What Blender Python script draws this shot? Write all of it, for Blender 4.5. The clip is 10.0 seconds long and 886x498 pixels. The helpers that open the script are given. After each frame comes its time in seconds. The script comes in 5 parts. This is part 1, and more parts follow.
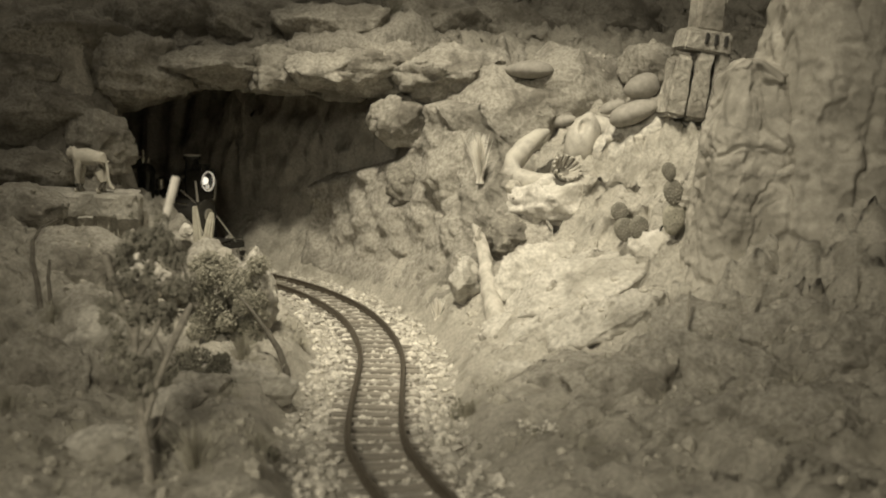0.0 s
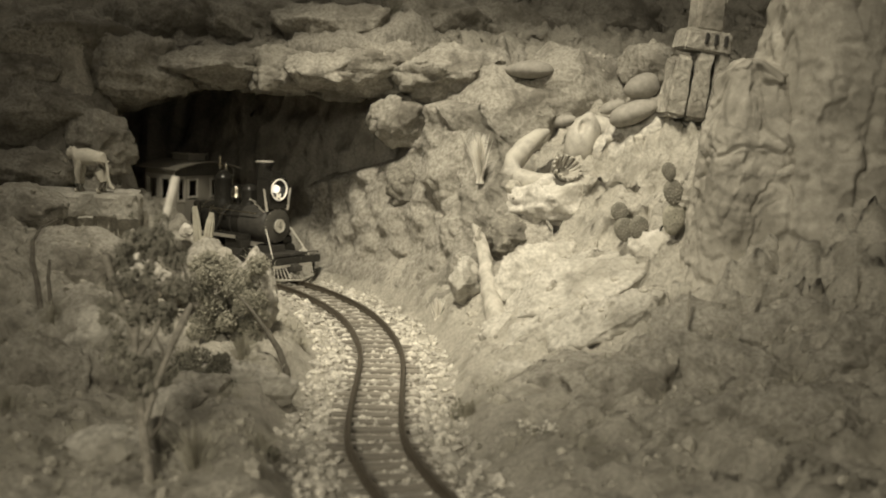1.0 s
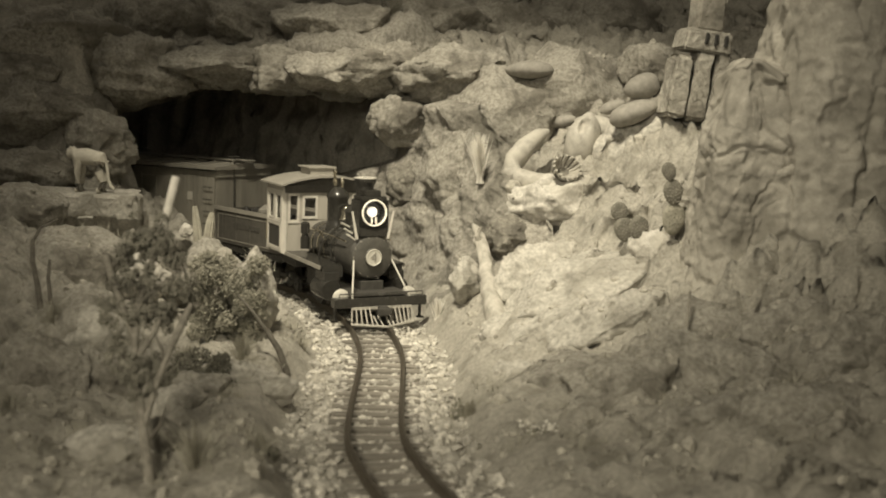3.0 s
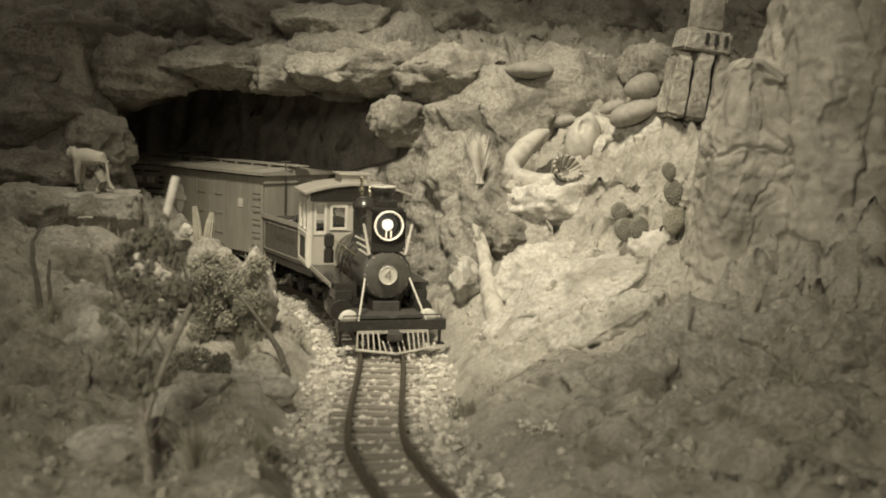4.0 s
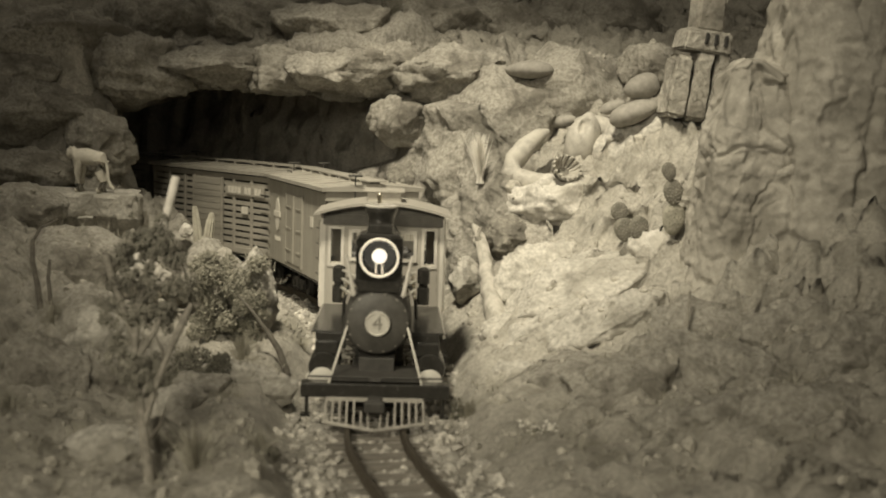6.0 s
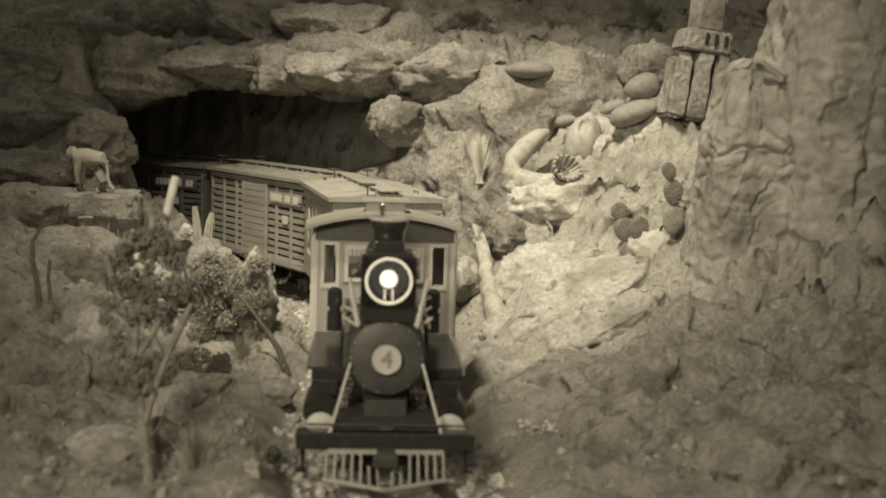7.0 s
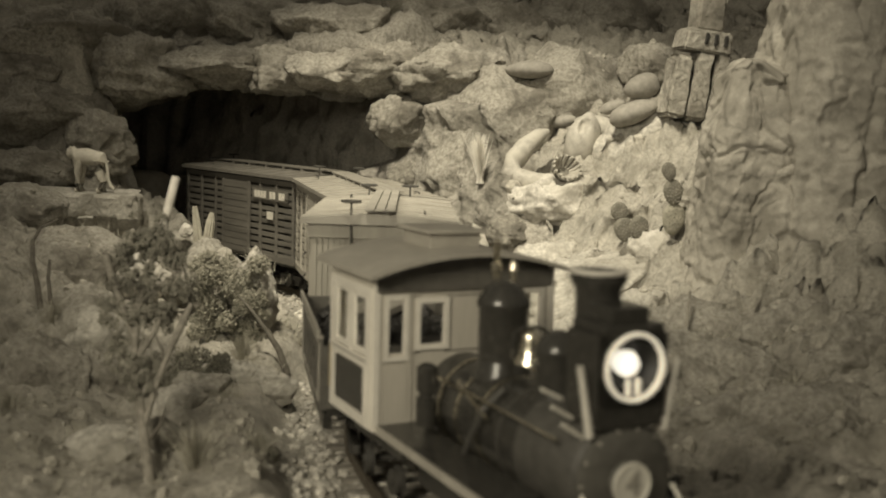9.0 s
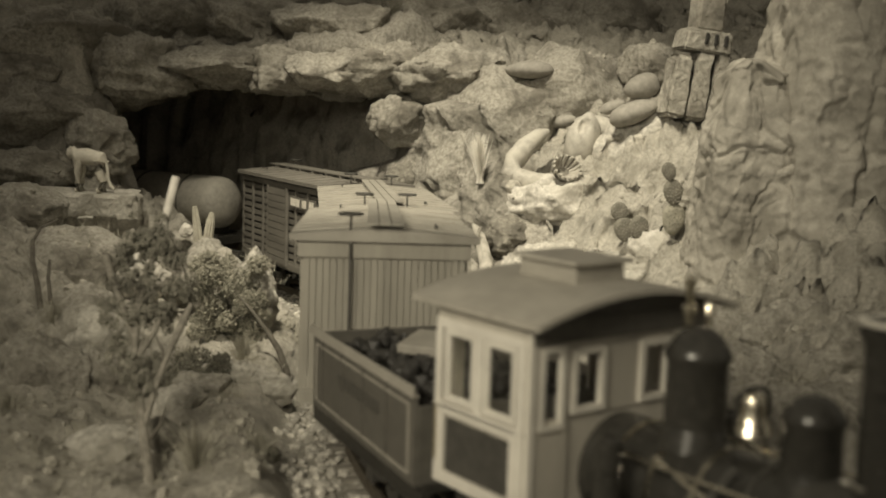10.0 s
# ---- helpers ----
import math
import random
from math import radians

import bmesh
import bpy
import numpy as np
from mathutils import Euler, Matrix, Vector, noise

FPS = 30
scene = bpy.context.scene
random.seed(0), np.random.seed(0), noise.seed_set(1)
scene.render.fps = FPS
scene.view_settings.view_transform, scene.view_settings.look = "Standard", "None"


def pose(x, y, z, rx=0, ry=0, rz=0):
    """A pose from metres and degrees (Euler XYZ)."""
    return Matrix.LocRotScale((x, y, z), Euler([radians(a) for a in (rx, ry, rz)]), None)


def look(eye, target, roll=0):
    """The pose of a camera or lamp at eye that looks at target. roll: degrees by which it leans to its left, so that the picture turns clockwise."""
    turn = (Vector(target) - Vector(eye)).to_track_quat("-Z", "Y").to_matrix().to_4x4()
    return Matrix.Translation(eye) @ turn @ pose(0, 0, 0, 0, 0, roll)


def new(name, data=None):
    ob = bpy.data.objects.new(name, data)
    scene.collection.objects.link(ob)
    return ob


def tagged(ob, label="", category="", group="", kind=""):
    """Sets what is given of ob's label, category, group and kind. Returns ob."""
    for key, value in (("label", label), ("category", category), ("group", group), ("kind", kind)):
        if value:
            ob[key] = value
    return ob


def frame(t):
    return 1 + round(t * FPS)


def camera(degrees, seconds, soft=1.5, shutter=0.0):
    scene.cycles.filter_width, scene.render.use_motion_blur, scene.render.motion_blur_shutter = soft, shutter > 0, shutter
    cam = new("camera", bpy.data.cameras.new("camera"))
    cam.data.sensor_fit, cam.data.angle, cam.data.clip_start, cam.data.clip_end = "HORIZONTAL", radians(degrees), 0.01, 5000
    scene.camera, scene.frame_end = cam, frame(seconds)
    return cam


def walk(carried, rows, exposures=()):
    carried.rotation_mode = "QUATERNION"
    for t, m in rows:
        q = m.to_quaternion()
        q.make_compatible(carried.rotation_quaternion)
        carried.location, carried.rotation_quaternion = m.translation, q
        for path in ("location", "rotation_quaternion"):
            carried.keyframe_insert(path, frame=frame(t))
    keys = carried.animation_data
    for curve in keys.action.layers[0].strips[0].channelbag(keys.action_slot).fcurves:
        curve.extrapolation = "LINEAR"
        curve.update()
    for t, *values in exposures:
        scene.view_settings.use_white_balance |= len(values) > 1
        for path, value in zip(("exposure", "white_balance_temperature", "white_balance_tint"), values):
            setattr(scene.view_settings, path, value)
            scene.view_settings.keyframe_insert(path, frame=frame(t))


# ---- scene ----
cam = camera(44.85, 10.0, soft=1.9, shutter=0.5)
EYE, AIM = (0, 0, 0.265), (0, 1, 0.1355)
cam.data.dof.use_dof, cam.data.dof.focus_distance, cam.data.dof.aperture_fstop = True, 1.40, 9.0
walk(cam, [(0.0, look(EYE, AIM, 2.0)), (10.0, look(EYE, AIM, 2.0))])

# ---- light ----
world = bpy.data.worlds.new("room")
scene.world = world
world.use_nodes = True
world.node_tree.nodes["Background"].inputs[0].default_value = (1.0, 0.89, 0.68, 1)
world.node_tree.nodes["Background"].inputs[1].default_value = 0.175


def spot(name, eye, target, watts, degrees, blend, radius):
    lamp = bpy.data.lights.new(name, "SPOT")
    lamp.energy, lamp.spot_size, lamp.spot_blend, lamp.shadow_soft_size = watts, radians(degrees), blend, radius
    lamp.color = (1.0, 0.90, 0.69)
    ob = new(name, lamp)
    ob.matrix_world = look(eye, target)
    return ob


spot("display_spotlight", (-0.30, 0.40, 1.75), (0.005, 1.35, 0.14), 215, 35.5, 1.0, 0.11)
# unseen low lamp added from the camera's left to brighten near upright faces
spot("added_fill_lamp", (-0.40, -0.15, 0.60), (0.03, 0.80, 0.10), 29, 55, 1.0, 0.16)
scene.view_settings.exposure = 0.0

# ---- noise ----


def hashed(i, j, k):
    n = (i * 374761393 + j * 668265263 + k * 2147483647 + 1013904223) & 0xFFFFFFFF
    n = ((n ^ (n >> 13)) * 1274126177) & 0xFFFFFFFF
    return ((n ^ (n >> 16)) & 0xFFFF) / 65535.0


def soft_noise(p):
    """Smooth noise in -1..1 at each row of p."""
    q = np.floor(p).astype(np.int64)
    f = p - q
    f = f * f * (3 - 2 * f)
    total = np.zeros(len(p))
    for a in (0, 1):
        for b in (0, 1):
            for c in (0, 1):
                w = (f[:, 0] if a else 1 - f[:, 0]) * (f[:, 1] if b else 1 - f[:, 1]) * (f[:, 2] if c else 1 - f[:, 2])
                total += w * hashed(q[:, 0] + a, q[:, 1] + b, q[:, 2] + c)
    return total * 2 - 1


def fractal(p, size, octaves=4, seed=0.0, ridged=False):
    total, amp = np.zeros(len(p)), 1.0
    q = p / size + seed * 17.31
    for o in range(octaves):
        n = soft_noise(q)
        total += amp * ((1 - 2 * np.abs(n)) if ridged else n)
        amp *= 0.52
        q = q * 2.03 + 5.7
    return total


def cells(p, size, seed=0.0):
    """Distance to the nearest and to the next of scattered points, and the nearest one's own number."""
    q = p / size + seed * 9.13
    base = np.floor(q).astype(np.int64)
    d1, d2, own = np.full(len(p), 9.0), np.full(len(p), 9.0), np.zeros(len(p))
    for a in (-1, 0, 1):
        for b in (-1, 0, 1):
            for c in (-1, 0, 1):
                g = base + (a, b, c)
                h = [hashed(g[:, 0] + 101 * n, g[:, 1] + 57 * n, g[:, 2] + 13 * n) for n in (0, 1, 2)]
                d = np.sqrt(sum((g[:, n] + h[n] - q[:, n]) ** 2 for n in (0, 1, 2)))
                near = d < d1
                d2 = np.where(near, d1, np.minimum(d2, d))
                own = np.where(near, h[0], own)
                d1 = np.where(near, d, d1)
    return d1, d2, own


def step01(a, b, x):
    u = np.clip((x - a) / (b - a), 0, 1)
    return u * u * (3 - 2 * u)


# ---- materials ----


def material(name, low, high, rough=0.9, scale=60.0, metal=0.0, bump=0.3, depth=0.002, stain=None, stain_scale=9.0, random_tint=0.0, streak=(1, 1, 1), cracks=0.0):
    """Two scales of colour variation, roughness and fine relief."""
    m = bpy.data.materials.new(name)
    m.use_nodes = True
    nodes, links = m.node_tree.nodes, m.node_tree.links
    bsdf = nodes["Principled BSDF"]
    coord = nodes.new("ShaderNodeTexCoord")
    stretch = nodes.new("ShaderNodeMapping")
    stretch.inputs["Scale"].default_value = streak
    links.new(coord.outputs["Object"], stretch.inputs[0])
    fine = nodes.new("ShaderNodeTexNoise")
    fine.inputs["Scale"].default_value, fine.inputs["Detail"].default_value, fine.inputs["Roughness"].default_value = scale, 10, 0.69
    links.new(stretch.outputs[0], fine.inputs["Vector"])
    ramp = nodes.new("ShaderNodeValToRGB")
    ramp.color_ramp.elements[0].position, ramp.color_ramp.elements[1].position = 0.37, 0.63
    ramp.color_ramp.elements[0].color, ramp.color_ramp.elements[1].color = (*low, 1), (*high, 1)
    links.new(fine.outputs["Fac"], ramp.inputs[0])
    out = ramp.outputs[0]
    if stain:
        broad = nodes.new("ShaderNodeTexNoise")
        broad.inputs["Scale"].default_value, broad.inputs["Detail"].default_value = stain_scale, 5
        broad.inputs["Roughness"].default_value = 0.6
        links.new(coord.outputs["Object"], broad.inputs["Vector"])
        edge = nodes.new("ShaderNodeMapRange")
        edge.inputs["From Min"].default_value, edge.inputs["From Max"].default_value = 0.48, 0.66
        links.new(broad.outputs["Fac"], edge.inputs["Value"])
        mix = nodes.new("ShaderNodeMix")
        mix.data_type = "RGBA"
        links.new(edge.outputs[0], mix.inputs["Factor"])
        links.new(out, mix.inputs["A"])
        mix.inputs["B"].default_value = (*stain, 1)
        out = mix.outputs["Result"]
    height = fine.outputs["Fac"]
    if cracks:
        warp = nodes.new("ShaderNodeTexNoise")
        warp.inputs["Scale"].default_value, warp.inputs["Detail"].default_value = cracks * 1.3, 4
        links.new(coord.outputs["Object"], warp.inputs["Vector"])
        shift = nodes.new("ShaderNodeVectorMath")
        shift.operation = "MULTIPLY_ADD"
        shift.inputs[1].default_value = (1.6 / cracks,) * 3
        links.new(warp.outputs["Color"], shift.inputs[0])
        links.new(coord.outputs["Object"], shift.inputs[2])
        web = nodes.new("ShaderNodeTexVoronoi")
        web.feature = "DISTANCE_TO_EDGE"
        web.inputs["Scale"].default_value = cracks
        links.new(shift.outputs[0], web.inputs["Vector"])
        line = nodes.new("ShaderNodeMapRange")
        line.inputs["From Max"].default_value = 0.06
        line.inputs["To Min"].default_value = 0.72
        links.new(web.outputs["Distance"], line.inputs["Value"])
        broken = nodes.new("ShaderNodeMapRange")
        broken.inputs["From Min"].default_value, broken.inputs["From Max"].default_value = 0.45, 0.6
        links.new(warp.outputs["Fac"], broken.inputs["Value"])
        seam = nodes.new("ShaderNodeMix")
        seam.data_type = "RGBA"
        links.new(broken.outputs[0], seam.inputs["Factor"])
        seam.inputs["A"].default_value = (1, 1, 1, 1)
        links.new(line.outputs[0], seam.inputs["B"])
        dark = nodes.new("ShaderNodeMix")
        dark.data_type, dark.blend_type = "RGBA", "MULTIPLY"
        dark.inputs["Factor"].default_value = 1.0
        links.new(out, dark.inputs["A"])
        links.new(seam.outputs["Result"], dark.inputs["B"])
        out = dark.outputs["Result"]
        coarse = nodes.new("ShaderNodeMath")
        coarse.operation = "MULTIPLY_ADD"
        links.new(warp.outputs["Fac"], coarse.inputs[0])
        coarse.inputs[1].default_value = 0.9
        links.new(fine.outputs["Fac"], coarse.inputs[2])
        chips = nodes.new("ShaderNodeTexVoronoi")
        chips.inputs["Scale"].default_value = cracks * 5
        chips.inputs["Randomness"].default_value = 1.0
        links.new(coord.outputs["Object"], chips.inputs["Vector"])
        crumble = nodes.new("ShaderNodeMath")
        crumble.operation = "MULTIPLY_ADD"
        links.new(chips.outputs["Distance"], crumble.inputs[0])
        crumble.inputs[1].default_value = -0.22
        links.new(coarse.outputs[0], crumble.inputs[2])
        height = crumble.outputs[0]
    if random_tint:
        info = nodes.new("ShaderNodeObjectInfo")
        geo = nodes.new("ShaderNodeNewGeometry")
        both = nodes.new("ShaderNodeMath")
        both.operation = "ADD"
        links.new(info.outputs["Random"], both.inputs[0])
        links.new(geo.outputs["Random Per Island"], both.inputs[1])
        span = nodes.new("ShaderNodeMapRange")
        span.inputs["From Max"].default_value = 2.0
        span.inputs["To Min"].default_value, span.inputs["To Max"].default_value = 1 - random_tint, 1 + random_tint
        links.new(both.outputs[0], span.inputs["Value"])
        hsv = nodes.new("ShaderNodeHueSaturation")
        links.new(span.outputs[0], hsv.inputs["Value"])
        links.new(out, hsv.inputs["Color"])
        out = hsv.outputs[0]
    links.new(out, bsdf.inputs["Base Color"])
    bsdf.inputs["Metallic"].default_value = metal
    wear = nodes.new("ShaderNodeMapRange")
    wear.inputs["To Min"].default_value, wear.inputs["To Max"].default_value = max(rough - 0.12, 0.03), min(rough + 0.12, 1)
    links.new(fine.outputs["Fac"], wear.inputs["Value"])
    links.new(wear.outputs[0], bsdf.inputs["Roughness"])
    if bump:
        relief = nodes.new("ShaderNodeBump")
        relief.inputs["Strength"].default_value, relief.inputs["Distance"].default_value = bump, depth
        links.new(height, relief.inputs["Height"])
        links.new(relief.outputs[0], bsdf.inputs["Normal"])
    return m


def glowing(name, colour, strength):
    m = bpy.data.materials.new(name)
    m.use_nodes = True
    bsdf = m.node_tree.nodes["Principled BSDF"]
    bsdf.inputs["Base Color"].default_value = (*colour, 1)
    bsdf.inputs["Emission Color"].default_value = (*colour, 1)
    bsdf.inputs["Emission Strength"].default_value = strength
    return m


def glass(name):
    m = bpy.data.materials.new(name)
    m.use_nodes = True
    bsdf = m.node_tree.nodes["Principled BSDF"]
    bsdf.inputs["Base Color"].default_value = (0.9, 0.9, 0.88, 1)
    bsdf.inputs["Transmission Weight"].default_value = 1.0
    bsdf.inputs["Roughness"].default_value = 0.03
    return m


EARTH = material("sandy_earth", (0.375, 0.355, 0.306), (0.56, 0.533, 0.47), 0.95, 260, bump=1.0, depth=0.0042, stain=(0.31, 0.293, 0.25), stain_scale=30, cracks=30)
CLIFF = material("cliff_rock", (0.26, 0.245, 0.212), (0.5, 0.475, 0.42), 0.92, 180, bump=1.0, depth=0.0050, stain=(0.17, 0.16, 0.135), stain_scale=9, cracks=20)
PILLAR = material("pillar_sandstone", (0.30, 0.284, 0.247), (0.44, 0.418, 0.368), 0.92, 70, bump=0.7, depth=0.0022, stain=(0.25, 0.236, 0.203), stain_scale=16, cracks=14)
STONE = material("boulder_stone", (0.28, 0.265, 0.228), (0.52, 0.495, 0.437), 0.9, 190, bump=1.0, depth=0.0050, stain=(0.21, 0.195, 0.165), stain_scale=14, random_tint=0.12, cracks=24)
PALE = material("pale_limestone", (0.43, 0.412, 0.37), (0.66, 0.635, 0.577), 0.88, 190, bump=0.95, depth=0.0022, stain=(0.42, 0.40, 0.35), stain_scale=22)
PEBBLE = material("smooth_pebble", (0.24, 0.227, 0.2), (0.33, 0.313, 0.276), 0.75, 120, bump=0.15, depth=0.001, random_tint=0.15)
GRAVEL = material("ballast_gravel", (0.30, 0.285, 0.25), (0.62, 0.595, 0.535), 0.9, 220, bump=0.4, depth=0.001, random_tint=0.55)
SLEEPER = material("weathered_sleeper", (0.15, 0.14, 0.12), (0.27, 0.25, 0.215), 0.9, 90, bump=0.5, depth=0.0006, random_tint=0.25, streak=(1, 0.15, 1))
RAIL = material("tarnished_brass_rail", (0.10, 0.085, 0.065), (0.17, 0.15, 0.12), 0.45, 150, metal=0.6, bump=0.1, depth=0.0003)
BLACK = material("satin_black_paint", (0.030, 0.029, 0.026), (0.044, 0.042, 0.037), 0.24, 200, bump=0.05, depth=0.0002)
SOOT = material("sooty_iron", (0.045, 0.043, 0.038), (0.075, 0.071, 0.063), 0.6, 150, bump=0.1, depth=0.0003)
CHEEK = material("smokebox_grey", (0.068, 0.065, 0.057), (0.1, 0.095, 0.084), 0.5, 120, bump=0.08, depth=0.0003)
BRASS = material("polished_brass", (0.72, 0.67, 0.55), (0.82, 0.77, 0.64), 0.25, 120, metal=1.0, bump=0.0)
WHITE = material("cream_paint", (0.55, 0.53, 0.47), (0.66, 0.64, 0.57), 0.55, 90, bump=0.08, depth=0.0003)
CABWOOD = material("painted_cab_boards", (0.40, 0.378, 0.33), (0.49, 0.463, 0.406), 0.5, 60, bump=0.12, depth=0.0003, streak=(1, 1, 0.2))
CABFRAME = material("light_window_trim", (0.60, 0.574, 0.516), (0.70, 0.672, 0.605), 0.5, 60, bump=0.1, depth=0.0003)
ROOF = material("cab_roof_paint", (0.30, 0.284, 0.248), (0.38, 0.36, 0.315), 0.55, 60, bump=0.1, depth=0.0003)
BOXWOOD = material("reefer_side_paint", (0.275, 0.261, 0.224), (0.355, 0.337, 0.29), 0.55, 60, bump=0.15, depth=0.0003, streak=(1, 1, 0.15), random_tint=0.06)
BOXROOF = material("pale_car_roof", (0.31, 0.295, 0.258), (0.42, 0.40, 0.352), 0.6, 50, bump=0.12, depth=0.0004, stain=(0.27, 0.255, 0.22), stain_scale=25)
STOCKROOF = material("dull_car_roof", (0.25, 0.237, 0.206), (0.34, 0.322, 0.28), 0.6, 50, bump=0.12, depth=0.0004)
STOCKWOOD = material("stock_car_boards", (0.28, 0.265, 0.229), (0.37, 0.35, 0.304), 0.65, 60, bump=0.2, depth=0.0004, streak=(0.15, 1, 1), random_tint=0.1)
DARKWOOD = material("dark_stock_car_boards", (0.105, 0.099, 0.086), (0.155, 0.146, 0.127), 0.6, 60, bump=0.2, depth=0.0004, streak=(0.15, 1, 1), random_tint=0.1)
DARKROOF = material("dark_car_roof", (0.14, 0.132, 0.115), (0.2, 0.188, 0.165), 0.6, 50, bump=0.12, depth=0.0004)
LETTER = material("cream_lettering", (0.60, 0.575, 0.51), (0.68, 0.65, 0.58), 0.6, 150, bump=0.0)
TENDER = material("dull_tender_paint", (0.09, 0.085, 0.074), (0.125, 0.118, 0.103), 0.5, 120, bump=0.1, depth=0.0003)
COAL = material("coal", (0.02, 0.019, 0.018), (0.05, 0.048, 0.044), 0.4, 120, bump=0.5, depth=0.002)
GLOW = glowing("lit_headlight_bulb", (1.0, 0.93, 0.78), 1.05)
# emission that imitates the bulb's light reflected by rim and holder
RINGGLOW = glowing("rim_glow_for_reflection", (1.0, 0.93, 0.78), 0.29)
GLASS = glass("window_glass")

PALESTONE = material("pale_rough_stone", (0.36, 0.345, 0.305), (0.62, 0.595, 0.535), 0.9, 190, bump=0.95, depth=0.0028, stain=(0.30, 0.285, 0.245), stain_scale=16, random_tint=0.08, cracks=26)
DARKSTONE = material("dark_split_stone", (0.15, 0.14, 0.118), (0.30, 0.285, 0.245), 0.9, 190, bump=0.95, depth=0.0030, stain=(0.12, 0.112, 0.095), stain_scale=20, cracks=34)
GRAVELROCK = material("broken_stone", (0.24, 0.227, 0.195), (0.42, 0.4, 0.35), 0.92, 200, bump=0.4, depth=0.001, random_tint=0.45)
BONE = material("bleached_bone", (0.33, 0.315, 0.278), (0.48, 0.458, 0.408), 0.7, 110, bump=0.2, depth=0.0008, stain=(0.46, 0.44, 0.385), stain_scale=40)
CAT = material("statue_stone", (0.46, 0.435, 0.375), (0.58, 0.55, 0.475), 0.75, 130, bump=0.15, depth=0.0006)
DRIFT = material("bleached_driftwood", (0.33, 0.315, 0.275), (0.52, 0.495, 0.44), 0.85, 80, bump=0.6, depth=0.0012, streak=(1, 1, 0.25))
BARK = material("dark_bark", (0.07, 0.063, 0.052), (0.15, 0.138, 0.115), 0.9, 140, bump=0.6, depth=0.001)
BARKPALE = material("pale_bark", (0.17, 0.158, 0.134), (0.32, 0.3, 0.257), 0.9, 160, bump=0.5, depth=0.0008)
CUTWOOD = material("bare_cut_wood", (0.62, 0.595, 0.53), (0.80, 0.77, 0.70), 0.8, 120, bump=0.3, depth=0.0006)
LEAF = material("sage_leaves", (0.175, 0.168, 0.135), (0.34, 0.326, 0.268), 0.85, 150, bump=0.0, random_tint=0.45)
SAGE = material("grey_sage_tufts", (0.165, 0.158, 0.13), (0.31, 0.297, 0.25), 0.85, 150, bump=0.0, random_tint=0.4)
DARKLEAF = material("dull_leaves", (0.175, 0.168, 0.134), (0.31, 0.297, 0.243), 0.85, 150, bump=0.0, random_tint=0.45)
CACTUS = material("pale_cactus_skin", (0.30, 0.285, 0.235), (0.42, 0.40, 0.335), 0.7, 140, bump=0.2, depth=0.0006)
CACTUSDARK = material("dull_cactus_skin", (0.12, 0.114, 0.092), (0.20, 0.19, 0.155), 0.75, 140, bump=0.2, depth=0.0006)
STRAWPALE = material("bleached_straw", (0.74, 0.715, 0.65), (0.86, 0.835, 0.77), 0.8, 150, bump=0.0)
STRAW = material("dry_straw", (0.30, 0.285, 0.235), (0.44, 0.42, 0.35), 0.85, 150, bump=0.0)

# ---- mesh helpers ----


def part(name, bm, mat, parent=None, label="", smooth=False):
    mesh = bpy.data.meshes.new(name)
    bm.to_mesh(mesh)
    bm.free()
    mesh.materials.append(mat)
    if smooth:
        mesh.polygons.foreach_set("use_smooth", [True] * len(mesh.polygons))
        mesh.set_sharp_from_angle(angle=radians(40))
    ob = new(name, mesh)
    ob.parent = parent
    return tagged(ob, label)


def thing(name, label, category, group="", kind="", at=None):
    ob = new(name)
    ob.empty_display_size = 0.01
    if at is not None:
        ob.matrix_world = at
    return tagged(ob, label, category, group, kind)


def array_mesh(name, verts, faces, mat, smooth=True):
    """An object from arrays of corners and of faces with equal numbers of corners."""
    mesh = bpy.data.meshes.new(name)
    n, k = faces.shape
    mesh.vertices.add(len(verts))
    mesh.vertices.foreach_set("co", np.asarray(verts, np.float32).ravel())
    mesh.loops.add(n * k)
    mesh.loops.foreach_set("vertex_index", faces.astype(np.int32).ravel())
    mesh.polygons.add(n)
    mesh.polygons.foreach_set("loop_start", np.arange(0, n * k, k, dtype=np.int32))
    mesh.polygons.foreach_set("use_smooth", np.full(n, smooth))
    mesh.materials.append(mat)
    mesh.update(calc_edges=True)
    mesh.validate()
    return new(name, mesh)


def grid_faces(rows, cols):
    i = np.arange(rows * cols).reshape(rows, cols)
    return np.stack([i[:-1, :-1], i[:-1, 1:], i[1:, 1:], i[1:, :-1]], -1).reshape(-1, 4)


def box(*boxes, bevel=0.0):
    """Boxes as (cx, cy, cz, sx, sy, sz) in one bmesh."""
    bm = bmesh.new()
    for cx, cy, cz, sx, sy, sz in boxes:
        bmesh.ops.create_cube(bm, size=1, matrix=Matrix.Translation((cx, cy, cz)) @ Matrix.Diagonal((sx, sy, sz, 1)))
    if bevel:
        bmesh.ops.bevel(bm, geom=bm.edges[:], offset=bevel, segments=2, affect="EDGES", profile=0.6)
    return bm


def rod(a, b, r0, r1=None, seg=20, bm=None):
    bm = bm or bmesh.new()
    a, b = Vector(a), Vector(b)
    d = b - a
    m = Matrix.Translation((a + b) / 2) @ d.to_track_quat("Z", "Y").to_matrix().to_4x4()
    bmesh.ops.create_cone(bm, cap_ends=True, segments=seg, radius1=r0, radius2=r0 if r1 is None else r1, depth=d.length, matrix=m)
    return bm


